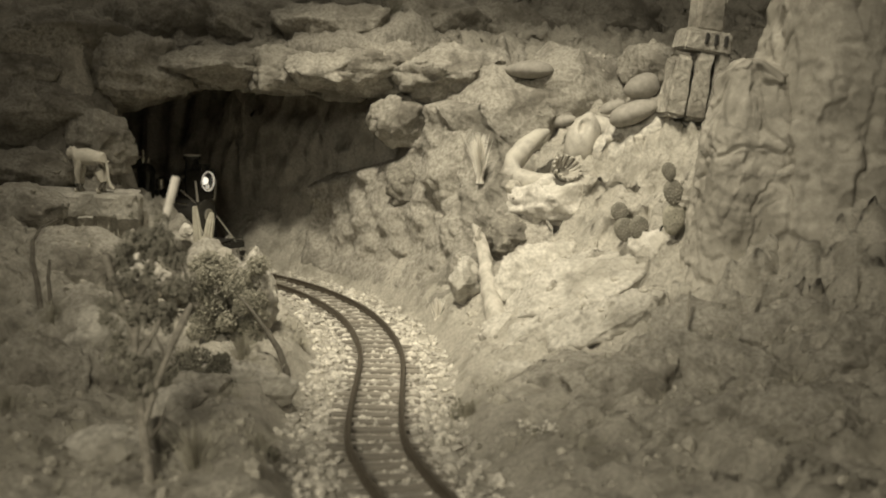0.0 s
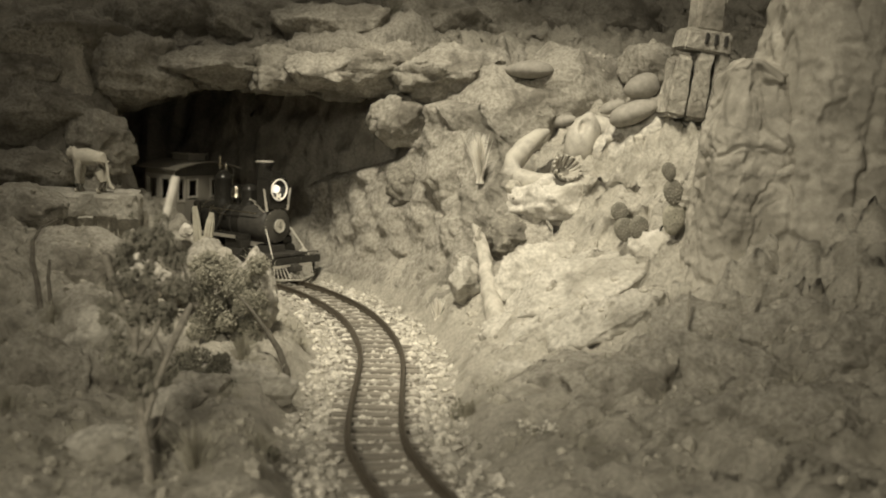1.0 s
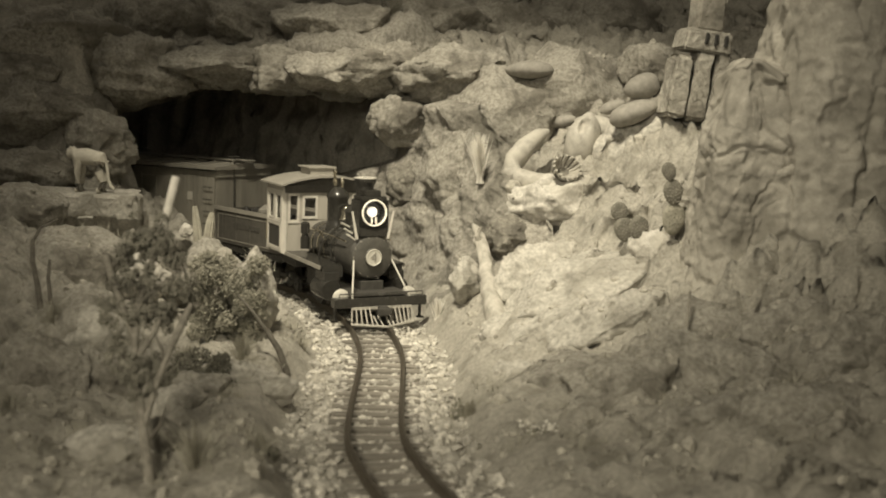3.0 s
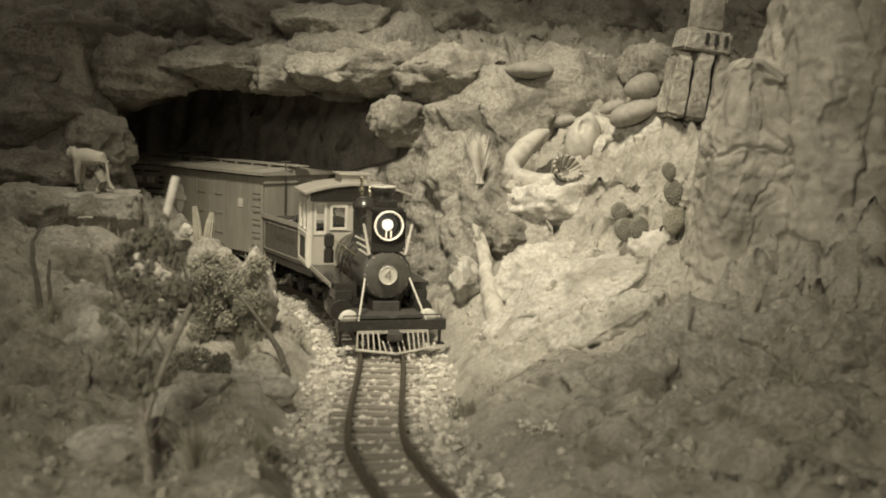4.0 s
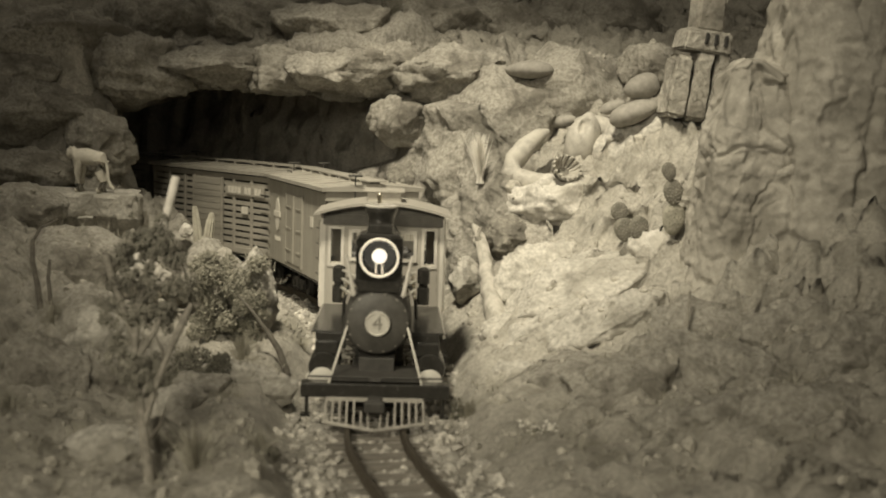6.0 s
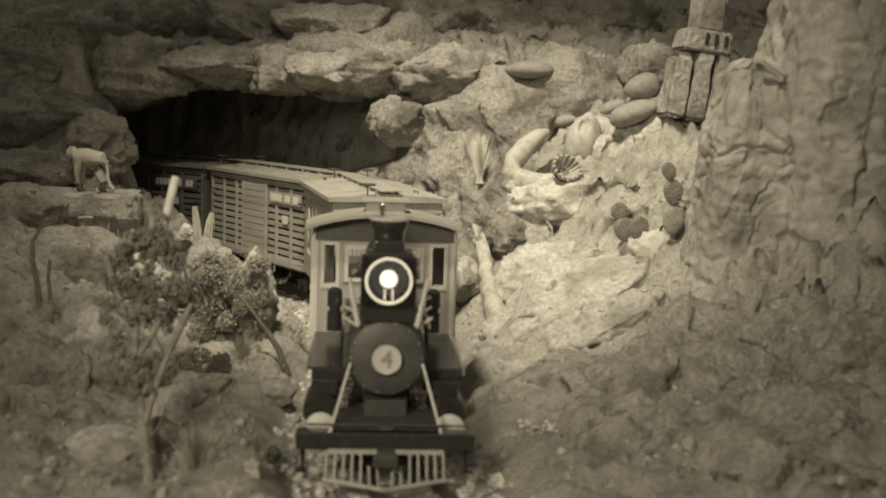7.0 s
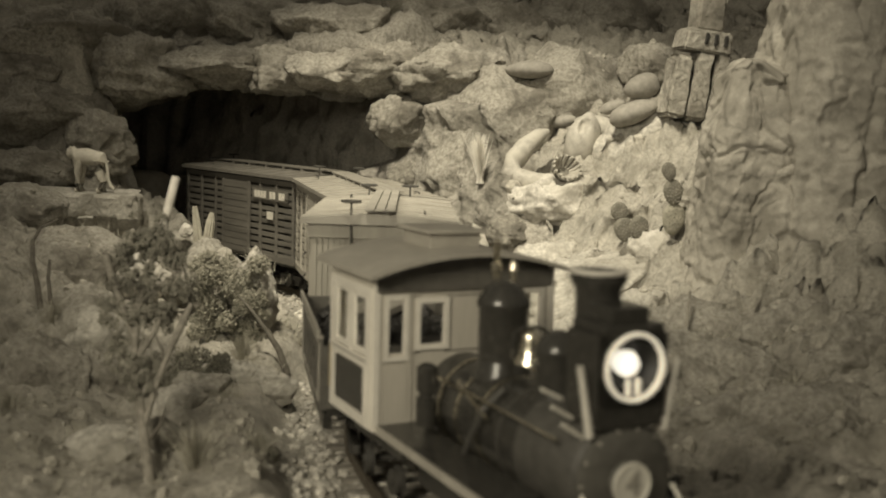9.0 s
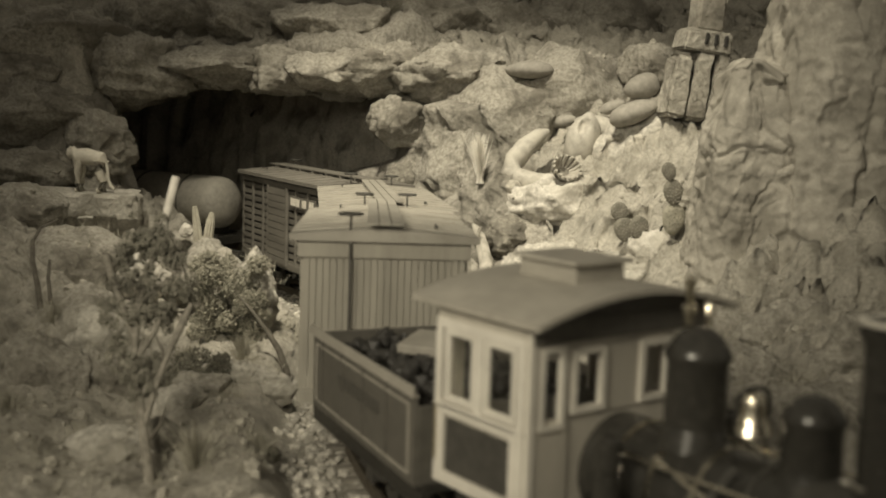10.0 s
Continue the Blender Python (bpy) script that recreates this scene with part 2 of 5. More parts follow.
def lathe(profile, at=(0, 0, 0), axis="Z", seg=28, ring=False):
    """A turned shape: (radius, height) pairs round the axis."""
    bm = bmesh.new()
    rings = []
    for r, h in profile:
        ring = []
        for i in range(seg):
            a = 2 * math.pi * i / seg
            c, s = r * math.cos(a), r * math.sin(a)
            ring.append(bm.verts.new({"Z": (c, s, h), "X": (h, c, s), "Y": (s, h, c)}[axis]))
        rings.append(ring)
    for lo, hi in zip(rings, rings[1:] + rings[:1] if ring else rings[1:]):
        for i in range(seg):
            bm.faces.new((lo[i], lo[(i + 1) % seg], hi[(i + 1) % seg], hi[i]))
    if not ring:
        bm.faces.new(rings[0][::-1])
        bm.faces.new(rings[-1])
    bmesh.ops.translate(bm, verts=bm.verts, vec=at)
    bmesh.ops.recalc_face_normals(bm, faces=bm.faces)
    return bm


def tube(points, radii, seg=8, bm=None):
    """A bent round stick through the points."""
    bm = bm or bmesh.new()
    pts = [Vector(p) for p in points]
    if not hasattr(radii, "__len__"):
        radii = [radii] * len(pts)
    rings = []
    for i, (p, r) in enumerate(zip(pts, radii)):
        d = (pts[min(i + 1, len(pts) - 1)] - pts[max(i - 1, 0)]).normalized()
        q = d.to_track_quat("Z", "Y")
        rings.append([bm.verts.new(p + q @ Vector((r * math.cos(a), r * math.sin(a), 0))) for a in (2 * math.pi * k / seg for k in range(seg))])
    for lo, hi in zip(rings, rings[1:]):
        for k in range(seg):
            bm.faces.new((lo[k], lo[(k + 1) % seg], hi[(k + 1) % seg], hi[k]))
    bm.faces.new(rings[0][::-1])
    bm.faces.new(rings[-1])
    return bm


def spline3(points, n):
    p = np.array(points, float)
    u = np.linspace(0, len(p) - 1, n)
    return [tuple(np.interp(u, range(len(p)), p[:, k])[i] for k in range(3)) for i in range(n)]


# ---- the line of the track ----
WAY = [(-1.30, 1.80), (-1.05, 1.88), (-.80, 1.90), (-.60, 1.865), (-.44, 1.785), (-.32, 1.693), (-.22, 1.588), (-.148, 1.468),
       (-.100, 1.345), (-.0700, 1.207), (-.0601, 1.1075), (-.0565, .979), (-.0500, .840), (-.0363, .7702), (-.0180, .7063), (.0060, .645),
       (.0335, .5934), (.0655, .5387), (.1079, .4816), (.1572, .4241), (.2177, .3679), (.2994, .3180), (.3976, .2752)]
STEP = 0.005


def spline(points, step):
    """Even steps along a smooth line through the points."""
    p = np.array(points, float)
    p = np.vstack([2 * p[0] - p[1], p, 2 * p[-1] - p[-2]])
    out = []
    for i in range(1, len(p) - 2):
        u = np.linspace(0, 1, 60, endpoint=False)[:, None]
        a, b, c, d = p[i - 1:i + 3]
        out.append(.5 * (2 * b + (c - a) * u + (2 * a - 5 * b + 4 * c - d) * u ** 2 + (3 * b - a - 3 * c + d) * u ** 3))
    q = np.vstack(out + [p[-2:-1]])
    k = np.ones(61) / 61
    pad = np.vstack([np.repeat(q[:1], 30, 0), q, np.repeat(q[-1:], 30, 0)])
    q[30:-30] = np.stack([np.convolve(pad[:, j], k, "valid") for j in (0, 1)], 1)[30:-30]
    s = np.r_[0, np.cumsum(np.hypot(*np.diff(q, axis=0).T))]
    u = np.arange(0, s[-1], step)
    return np.stack([np.interp(u, s, q[:, j]) for j in (0, 1)], 1)


LINE = spline(WAY, STEP)
ARC = np.arange(len(LINE)) * STEP
HEAD = np.gradient(LINE, axis=0)
HEAD /= np.hypot(*HEAD.T)[:, None]
SIDE = np.stack([-HEAD[:, 1], HEAD[:, 0]], 1)  # to the train's left, the outer side of the far curve


def on_line(s):
    return np.array([np.interp(s, ARC, LINE[:, 0]), np.interp(s, ARC, LINE[:, 1])]) + HEAD[0] * min(s, 0)


def grade(s):
    """Height of the rail's top: level in the tunnel, then a gentle rise."""
    return np.interp(s, [1.6, 1.75, 1.9, 2.05, 2.2, 2.4], [0, .0016, .0048, .0089, .0121, .0137])


def beside(xy):
    """Signed distance from the track's middle (positive on the cliff side) and the arc there."""
    near, arc = np.empty(len(xy)), np.empty(len(xy))
    for a in range(0, len(xy), 20000):
        d = xy[a:a + 20000, None, :] - LINE[None, ::4, :]
        q = (d ** 2).sum(-1)
        i = q.argmin(1)
        side = SIDE[::4][i]
        pick = d[np.arange(len(i)), i]
        near[a:a + 20000] = np.sqrt(q[np.arange(len(i)), i]) * np.where((pick * side).sum(1) >= 0, 1, -1)
        arc[a:a + 20000] = ARC[::4][i]
    return near, arc


# ---- ground ----


def ground_height(x, y, r):
    """Height of the ground: a flat bed, a bank on the inner side and a slope up to the cliff on the outer side."""
    rise = np.interp(y, [.4, .8, 1.0, 1.2, 1.35, 1.45, 1.6], [.10, .20, .40, .62, .86, 1.0, 1.0])
    out = np.maximum(r - 0.072, 0)
    right = rise * out
    cap = 0.265 + 0.40 * np.maximum(y - 1.5, 0)
    right = np.where(right > cap - .03, cap - .03 + .03 * np.tanh((right - cap + .03) / .03 * .5), right)
    deep = (y > 1.6) & (r > 0)
    right = np.where(deep, np.maximum(right, np.minimum(cap, 4 * np.maximum(r - .13, 0))), right)
    inner = np.maximum(-r - 0.070, 0)
    left = 0.02 * step01(0, .05, inner) + 0.05 * step01(.10, .40, inner) * step01(.6, 1.2, y)
    left += 0.05 * step01(-.25, -.45, x) * step01(1.43, 1.54, y)
    left += 0.26 * step01(-.47, -.56, x) * step01(1.52, 1.60, y) * (1 - step01(1.70, 1.76, y + .1 * (x + .6)))
    left += 0.03 * step01(-.25, -.5, x) * step01(.55, .9, y)
    return np.where(r > 0, right, left)


def build_ground():
    xs = np.concatenate([np.arange(-40, -1.6, 3.2), np.arange(-1.6, -.75, .02), np.arange(-.75, .62, .0045), np.arange(.62, 1.5, .02), np.arange(1.5, 40, 3.2)])
    ys = np.concatenate([np.arange(-40, .2, 3.2), np.arange(.2, .5, .01), np.arange(.5, 2.0, .0048), np.arange(2.0, 3.0, .02), np.arange(3.0, 40, 3.2)])
    gx, gy = np.meshgrid(xs, ys)
    xy = np.stack([gx.ravel(), gy.ravel()], 1)
    r, arc = beside(xy)
    x, y = xy.T
    z = ground_height(x, y, r)
    lift = grade(arc) * (1 - step01(.085, .16, np.abs(r)))
    off = step01(.060, .11, np.abs(r))
    p = np.stack([x, y, z], 1)
    far = (np.abs(x) > 2) | (y > 3.2) | (y < 0)
    side = np.where(r > 0, 1.0, 0.9)
    rough = 0.014 * fractal(p, .16, 4, 1) + 0.009 * fractal(p, .055, 5, 2, True) + 0.006 * fractal(p, .022, 4, 3, True)
    d1, d2, own = cells(p + .02 * np.stack([fractal(p, .05, 3, n) for n in (31, 32, 33)], 1), .075, 4)
    e1, e2, more = cells(p * (1, 1, 1.2), .03, 14)
    block = ((own - .45) * .034 * step01(.02, .20, d2 - d1) + (more - .5) * .008 * step01(.03, .3, e2 - e1)) * step01(.08, .16, np.abs(r)) * (1 - .6 * step01(1.1, 1.25, y) * (r > 0))
    warp = fractal(p, .09, 4, 71)
    q = (.75 * y + 1.1 * z - .55 * x + .020 * warp) / .026
    saw = q - np.floor(q)
    drop = np.where(saw < .14, saw / .14, (1 - saw) / .86)
    gate = step01(-.15, .30, fractal(p, .06, 3, 72))
    q2 = (.6 * y + 1.2 * z - .7 * x + .012 * fractal(p, .04, 3, 73)) / .011
    saw2 = q2 - np.floor(q2)
    drop2 = np.where(saw2 < .2, saw2 / .2, (1 - saw2) / .8)
    gate2 = step01(.0, .35, fractal(p, .03, 3, 74))
    pits = -.006 * step01(.30, .52, fractal(p * (1, .6, 1), .026, 3, 75))
    slope = step01(.085, .13, np.abs(r)) * np.where(r > 0, 1, .55)
    rough = rough * .8 + slope * (1 - .45 * step01(.95, 1.1, y) * (r > 0)) * (.0165 * (drop - .5) * gate + .0075 * (drop2 - .5) * gate2 + 1.7 * pits)
    grow = off * side * (0.55 + .9 * step01(.02, .14, z))
    z = z - .010 * (1 - step01(.07, .10, np.abs(r))) + np.where(far, 0, grow * (rough + block) + lift) - np.where(far, .05, 0)
    # the cliff side also bulges sideways
    verts = np.stack([x, y, z], 1)
    push = np.where(far, 0, step01(.05, .16, z) * step01(.10, .16, r)) * (.018 * fractal(p * (1, 1, 1.5), .07, 4, 7, True))
    verts[:, 1] -= push + np.where(far, 0, slope * (1 - .85 * step01(.92, 1.06, y) * (r > 0)) * (.011 * drop * gate + .004 * drop2 * gate2))
    verts[:, 0] -= push * .5
    ob = array_mesh("ground", verts, grid_faces(len(ys), len(xs)), EARTH)
    return tagged(ob, "dry sandy ground rising into a rough rock slope", "ground", kind="structure")


build_ground()


def build_tunnel_wall():
    """The outer side wall of the cutting, which runs on into the tunnel."""
    arc = np.arange(0.0, 1.66, .0045)
    cx, cy = np.interp(arc, ARC, LINE[:, 0]), np.interp(arc, ARC, LINE[:, 1])
    sx, sy = np.interp(arc, ARC, SIDE[:, 0]), np.interp(arc, ARC, SIDE[:, 1])
    v = np.arange(-.03, .42, .0045)
    A, V = np.meshgrid(arc, v, indexing="ij")
    V = V * np.interp(A, [0, 1.30, 1.42, 1.52, 1.66], [1, 1, .62, .40, .10])
    lean = np.interp(A, [0, 1.2, 1.35, 1.45, 1.55, 1.66], [.05, .08, .16, .36, .7, 1.0])
    off = .082 + np.maximum(V, 0) * lean + step01(1.45, 1.66, A) * .05
    top = np.maximum(V - .27, 0)
    off += top * 1.2
    bore = 1 - step01(1.03, 1.09, A + .12 * np.maximum(V, 0))
    off += .26 * bore
    brow = np.interp(A, [.98, 1.08, 1.28, 1.33, 1.36], [.08, .15, .205, .26, .60])
    off += .13 * step01(-.02, .035, V - brow)
    zz = V - top * .5
    p = np.stack([cx[:, None] + sx[:, None] * off, cy[:, None] + sy[:, None] * off, zz], -1).reshape(-1, 3)
    d1, d2, own = cells(p * (1, 1, 1.3), .10, 2)
    bulge = .018 * fractal(p, .14, 4, 11) + .008 * fractal(p, .05, 5, 12, True) + .0035 * fractal(p, .018, 4, 13) + (own - .5) * .016 * step01(.02, .20, d2 - d1)
    bulge = np.maximum(bulge, -.03 + 0 * bulge).reshape(A.shape) * step01(0, .06, V) 
    p = p.reshape(*A.shape, 3)
    p[..., 0] += sx[:, None] * bulge
    p[..., 1] += sy[:, None] * bulge
    ob = array_mesh("wall_tunnel", p.reshape(-1, 3), grid_faces(len(arc), len(v)), CLIFF)
    tagged(ob, "rough grey rock wall beside the curving track", "rock wall", kind="structure")


build_tunnel_wall()


def build_overhang():
    """The rock shelf that roofs the tunnel and climbs back behind it."""
    xs = np.concatenate([np.arange(-1.7, -.8, .02), np.arange(-.8, .5, .005), np.arange(.5, 1.6, .02)])
    v = np.concatenate([np.linspace(-.7, 0, 60), np.linspace(0, 1.4, 190)[1:]])
    X, V = np.meshgrid(xs, v, indexing="ij")
    front = np.interp(X, [-1.7, -.9, -.55, -.3, -.1, .06, .2, .5, 1.6], [1.50, 1.58, 1.66, 1.68, 1.60, 1.55, 1.60, 1.60, 1.5])
    under = np.interp(X, [-1.7, -.6, -.50, -.40, -.2, -.05, .08, .2, 1.6], [.2, .235, .255, .288, .285, .275, .255, .20, .16])
    up = np.clip(V, 0, .09)
    back = np.maximum(V - .08, 0)
    Y = front + np.where(V < 0, -V, back * .93 + .02 * step01(0, .09, V))
    Z = under + np.where(V < 0, .03 * step01(0, -.3, V), up * .8 + back * .24)
    p = np.stack([X, Y, Z], -1).reshape(-1, 3)
    d1, d2, own = cells(p * (1, 1, 1.5), .17, 5)
    crack = step01(.0, .10, d2 - d1)
    e1, e2, more = cells(p * (1, 1, 1.3), .06, 15)
    lump = .026 * fractal(p, .22, 4, 21) + .010 * fractal(p, .06, 5, 22, True) + .004 * fractal(p, .02, 4, 23)
    lump += (own - .4) * .05 * crack - .012 * (1 - crack) + (more - .5) * .014 * step01(.02, .2, e2 - e1)
    lump = lump.reshape(X.shape) * np.where(V < 0, .5, 1)
    p = p.reshape(*X.shape, 3)
    ny = np.where(V < 0, -.1, np.where(V < .09, -1, -.25))
    nz = np.where(V < 0, -1, np.where(V < .09, .15, 1))
    p[..., 1] += lump * ny
    p[..., 2] += lump * nz
    ob = array_mesh("cliff_overhang", p.reshape(-1, 3), grid_faces(len(xs), len(v))[:, ::-1], CLIFF)
    tagged(ob, "weathered layered rock shelf roofing the tunnel mouth", "cliff", kind="structure")


build_overhang()


def build_pillar(name, x, y, z0, z1, rx, ry, seed, label, top=.68, lean=0.0):
    """A tall rock face: upright slabs broken by ledges, broad at its foot."""
    n, m = 260, 190
    a = np.linspace(0, 2 * math.pi, n)
    v = np.linspace(0, 1, m)
    V, A = np.meshgrid(v, a, indexing="ij")
    c, s = np.cos(A), np.sin(A)
    k = (np.abs(c) ** 4 + np.abs(s) ** 4) ** (-1 / 4)
    fat = 1 + .40 * (1 - V) ** 4 - .34 * step01(top, 1.0, V)
    close = np.sqrt(np.clip((1 - V) / .022, 0, 1))
    p = np.stack([c * k * rx * fat * close + lean * V, s * k * ry * fat * close, z0 + (z1 - z0) * V], -1).reshape(-1, 3)
    q = p + (x, y, 0)
    bend = .016 * np.stack([fractal(q, .05, 4, seed + n) for n in (6, 7, 8)], 1)
    d1, d2, own = cells((q + bend) * (1, 1, .40), .062, seed)
    e1, e2, more = cells((q + bend * .7) * (1, 1, .55), .030, seed + 9)
    f1, f2, chip = cells(q + bend * .4, .014, seed + 12)
    layer = (q[:, 2] + .25 * q[:, 0] + .020 * fractal(q, .07, 3, seed + 4)) / .052
    saw = layer - np.floor(layer)
    ledge = np.where(saw < .85, saw / .85, (1 - saw) / .15) * step01(-.1, .35, fractal(q * (1, 1, .6), .10, 3, seed + 3))
    out = (own - .5) * .013 * step01(.0, .12, d2 - d1) + (more - .5) * .0050 * step01(.0, .12, e2 - e1) + (chip - .5) * .0022 * step01(0, .15, f2 - f1)
    out += .0018 * ledge - .003 * (1 - step01(0, .06, d2 - d1)) + .009 * fractal(q * (1, 1, .22), .07, 4, seed) + .0012 * fractal(q, .026, 5, seed + 1, True)
    flat = (p - np.stack([lean * V.ravel(), 0 * V.ravel(), 0 * V.ravel()], 1)) * (1, 1, 0)
    length = np.maximum(np.linalg.norm(flat, axis=1), 1e-6)[:, None]
    q = q + flat / length * out[:, None] * np.repeat(close.ravel()[:, None], 3, 1)
    q[:, 2] += .014 * fractal(q, .060, 4, seed + 5) * np.repeat(step01(.70, .95, v), n)
    ob = array_mesh(name, q, grid_faces(m, n), PILLAR)
    tagged(ob, label, "rock pillar", kind="structure")


build_pillar("cliff_pillar", .376, 1.07, -.02, .425, .072, .070, 41, "tall weathered sandstone pillar with broken upright faces", .60)
build_pillar("cliff_shoulder", .287, 1.060, -.02, .318, .042, .050, 63, "lower shoulder of the weathered sandstone pillar", .78, .012)
build_pillar("cliff_buttress", .492, 1.14, -.02, .40, .060, .09, 52, "dark rough rock buttress beside the tall pillar")

# ---- track ----
GAUGE = 0.0455


def build_track():
    track = thing("railway_track", "narrow tarnished rails on weathered sleepers in pale gravel", "railway track")
    for side in (1, -1):
        prof = [(-.0028, -.0075), (.0028, -.0075), (.0028, -.0065), (.0008, -.0055), (.0008, -.0025), (.0017, -.0018), (.0017, -.0003), (.0012, 0), (-.0012, 0), (-.0017, -.0003), (-.0017, -.0018), (-.0008, -.0025), (-.0008, -.0055), (-.0028, -.0065)]
        c = LINE[::2] + SIDE[::2] * side * GAUGE / 2
        n = SIDE[::2]
        verts = np.stack([np.stack([c[:, 0] + n[:, 0] * a, c[:, 1] + n[:, 1] * a, b + grade(ARC[::2])], -1) for a, b in prof], 1).reshape(-1, 3)
        k = len(prof)
        i = np.arange(len(c) - 1)[:, None] * k
        j = np.arange(k)[None, :]
        faces = np.stack([i + j, i + (j + 1) % k, i + k + (j + 1) % k, i + k + j], -1).reshape(-1, 4)
        rail = array_mesh("rail", verts, faces, RAIL)
        rail.parent = track
    bm = box((0, 0, -.0098, .0095, .080, .007), bevel=.0008)
    first = part("sleeper", bm, SLEEPER, track)
    count = 0
    s = 0.25
    while s < ARC[-1] - .02:
        c, a = on_line(s), on_line(s + .004)
        ob = first if count == 0 else first.copy()
        if count:
            scene.collection.objects.link(ob)
        ob.matrix_local = pose(c[0], c[1], float(grade(s)) + random.uniform(-.0012, -.0002), 0, 0, math.degrees(math.atan2(a[1] - c[1], a[0] - c[0])) + random.uniform(-2, 2))
        count += 1
        s += .0245 + random.uniform(-.001, .001)


build_track()


def build_ballast():
    base = bmesh.new()
    bmesh.ops.create_icosphere(base, subdivisions=1, radius=1)
    shape = np.array([v.co[:] for v in base.verts])
    tri = np.array([[v.index for v in f.verts] for f in base.faces])
    base.free()
    rng = np.random.default_rng(4)
    n = 9500
    s = rng.uniform(.70, ARC[-1], n)
    r = rng.normal(0, 1, n) * .046
    r = np.clip(r, -.125, .098)
    cx, cy = np.interp(s, ARC, LINE[:, 0]), np.interp(s, ARC, LINE[:, 1])
    x = cx + np.interp(s, ARC, SIDE[:, 0]) * r
    y = cy + np.interp(s, ARC, SIDE[:, 1]) * r
    near_rail = np.abs(np.abs(r) - GAUGE / 2) < .0045
    size = np.clip(rng.gamma(5, .00062, n), .0014, .0066) * np.where(np.abs(r) < .03, .72, 1.05)
    z = np.where(np.abs(r) < .022, -.0108, np.where(np.abs(r) < .043, -.0100, -.010 + np.maximum(np.abs(r) - .06, 0) * .1)) + grade(s) * (1 - step01(.085, .16, np.abs(r))) + rng.uniform(-.001, .0018, n)
    keep = ~near_rail
    x, y, z, size = x[keep], y[keep], z[keep], size[keep]
    n = len(x)
    scale = size[:, None, None] * rng.uniform(.7, 1.3, (n, 1, 3))
    jitter = shape[None] * (1 + rng.uniform(-.28, .28, (n, len(shape), 1)))
    ang = rng.uniform(0, 6.28, n)
    c, sn = np.cos(ang)[:, None], np.sin(ang)[:, None]
    v = jitter * scale
    v = np.stack([v[..., 0] * c - v[..., 1] * sn, v[..., 0] * sn + v[..., 1] * c, v[..., 2] * .8], -1)
    v += np.stack([x, y, z], -1)[:, None, :]
    faces = (tri[None] + (np.arange(n) * len(shape))[:, None, None]).reshape(-1, 3)
    ob = array_mesh("ballast_gravel", v.reshape(-1, 3), faces, GRAVEL, smooth=False)
    tagged(ob, "loose pale angular gravel ballast round the sleepers", "gravel", kind="stuff")


build_ballast()

# ---- rocks ----


def rock_mesh(name, sx, sy, sz, seed, mat, crag=1.0, detail=5):
    """A boulder: a ball cut by random planes, then worn and pitted."""
    bm = bmesh.new()
    bmesh.ops.create_icosphere(bm, subdivisions=detail, radius=1)
    co = np.array([v.co[:] for v in bm.verts])
    tri = np.array([[v.index for v in f.verts] for f in bm.faces])
    bm.free()
    rng = np.random.default_rng(seed)
    for _ in range(int(9 + 9 * crag)):
        n = rng.normal(size=3)
        n /= np.linalg.norm(n)
        cut = rng.uniform(.62, .88)
        over = co @ n - cut
        co -= np.maximum(over, 0)[:, None] * n * .96
    size = np.array((sx, sy, sz)) * 1.22
    p = co * size
    big = float(min(sx, sy, sz))
    q = p + seed * 3.7
    n = co / np.linalg.norm(co, axis=1)[:, None]
    d1, d2, own = cells(q * (.8, .8, 1.7), big * .7, seed * .37)
    push = .16 * big * crag * (own - .5) * step01(.02, .18, d2 - d1) + .10 * big * fractal(q, big * 1.3, 4, seed) + .06 * big * crag * fractal(q, big * .45, 4, seed + .5, True) + .0013 * fractal(q, .010, 3, seed)
    layer = (q[:, 2] + .3 * q[:, 0] + .10 * big * fractal(q, big * .6, 3, seed + .7)) / (big * .34)
    tooth = layer - np.floor(layer)
    push += .045 * big * crag * np.where(tooth < .8, tooth / .8, (1 - tooth) / .2) * step01(-.2, .3, fractal(q, big * .9, 3, seed + .9))
    p += n * push[:, None]
    mesh = bpy.data.meshes.new(name)
    mesh.from_pydata(p.tolist(), [], tri.tolist())
    mesh.polygons.foreach_set("use_smooth", [True] * len(mesh.polygons))
    mesh.materials.append(mat)
    return mesh


def boulder(x, y, z, sx, sy, sz, rz, seed, mat, crag, label):
    ob = new("boulder", rock_mesh("boulder", sx, sy, sz, seed, mat, crag))
    ob.matrix_world = pose(x, y, z, (seed * 7) % 9 - 4, rz, (seed * 37) % 40 - 20)
    return tagged(ob, label, "rock", "boulders of the cliff")


boulder(-0.488, 1.654, 0.314, 0.080, 0.057, 0.056, 10, 1, STONE, 1.7, "rounded weathered boulder on the tunnel lip")
boulder(-0.351, 1.676, 0.320, 0.090, 0.065, 0.029, 0, 2, STONE, 1.7, "flat weathered rock on the tunnel lip")
boulder(-0.250, 1.661, 0.314, 0.062, 0.046, 0.034, -8, 3, STONE, 1.7, "rounded weathered boulder on the tunnel lip")
boulder(-0.151, 1.595, 0.316, 0.098, 0.062, 0.034, 0, 4, STONE, 1.8, "pale blocky rock on the tunnel lip")
boulder(-0.087, 1.599, 0.320, 0.056, 0.037, 0.036, 0, 5, STONE, 1.7, "rounded weathered boulder on the tunnel lip")
boulder(-0.002, 1.552, 0.315, 0.072, 0.049, 0.036, 0, 6, STONE, 1.8, "pale craggy rock on the tunnel lip")
boulder(-0.074, 1.569, 0.247, 0.047, 0.038, 0.039, 0, 7, STONE, 1.0, "rounded rock hanging under the tunnel lip")
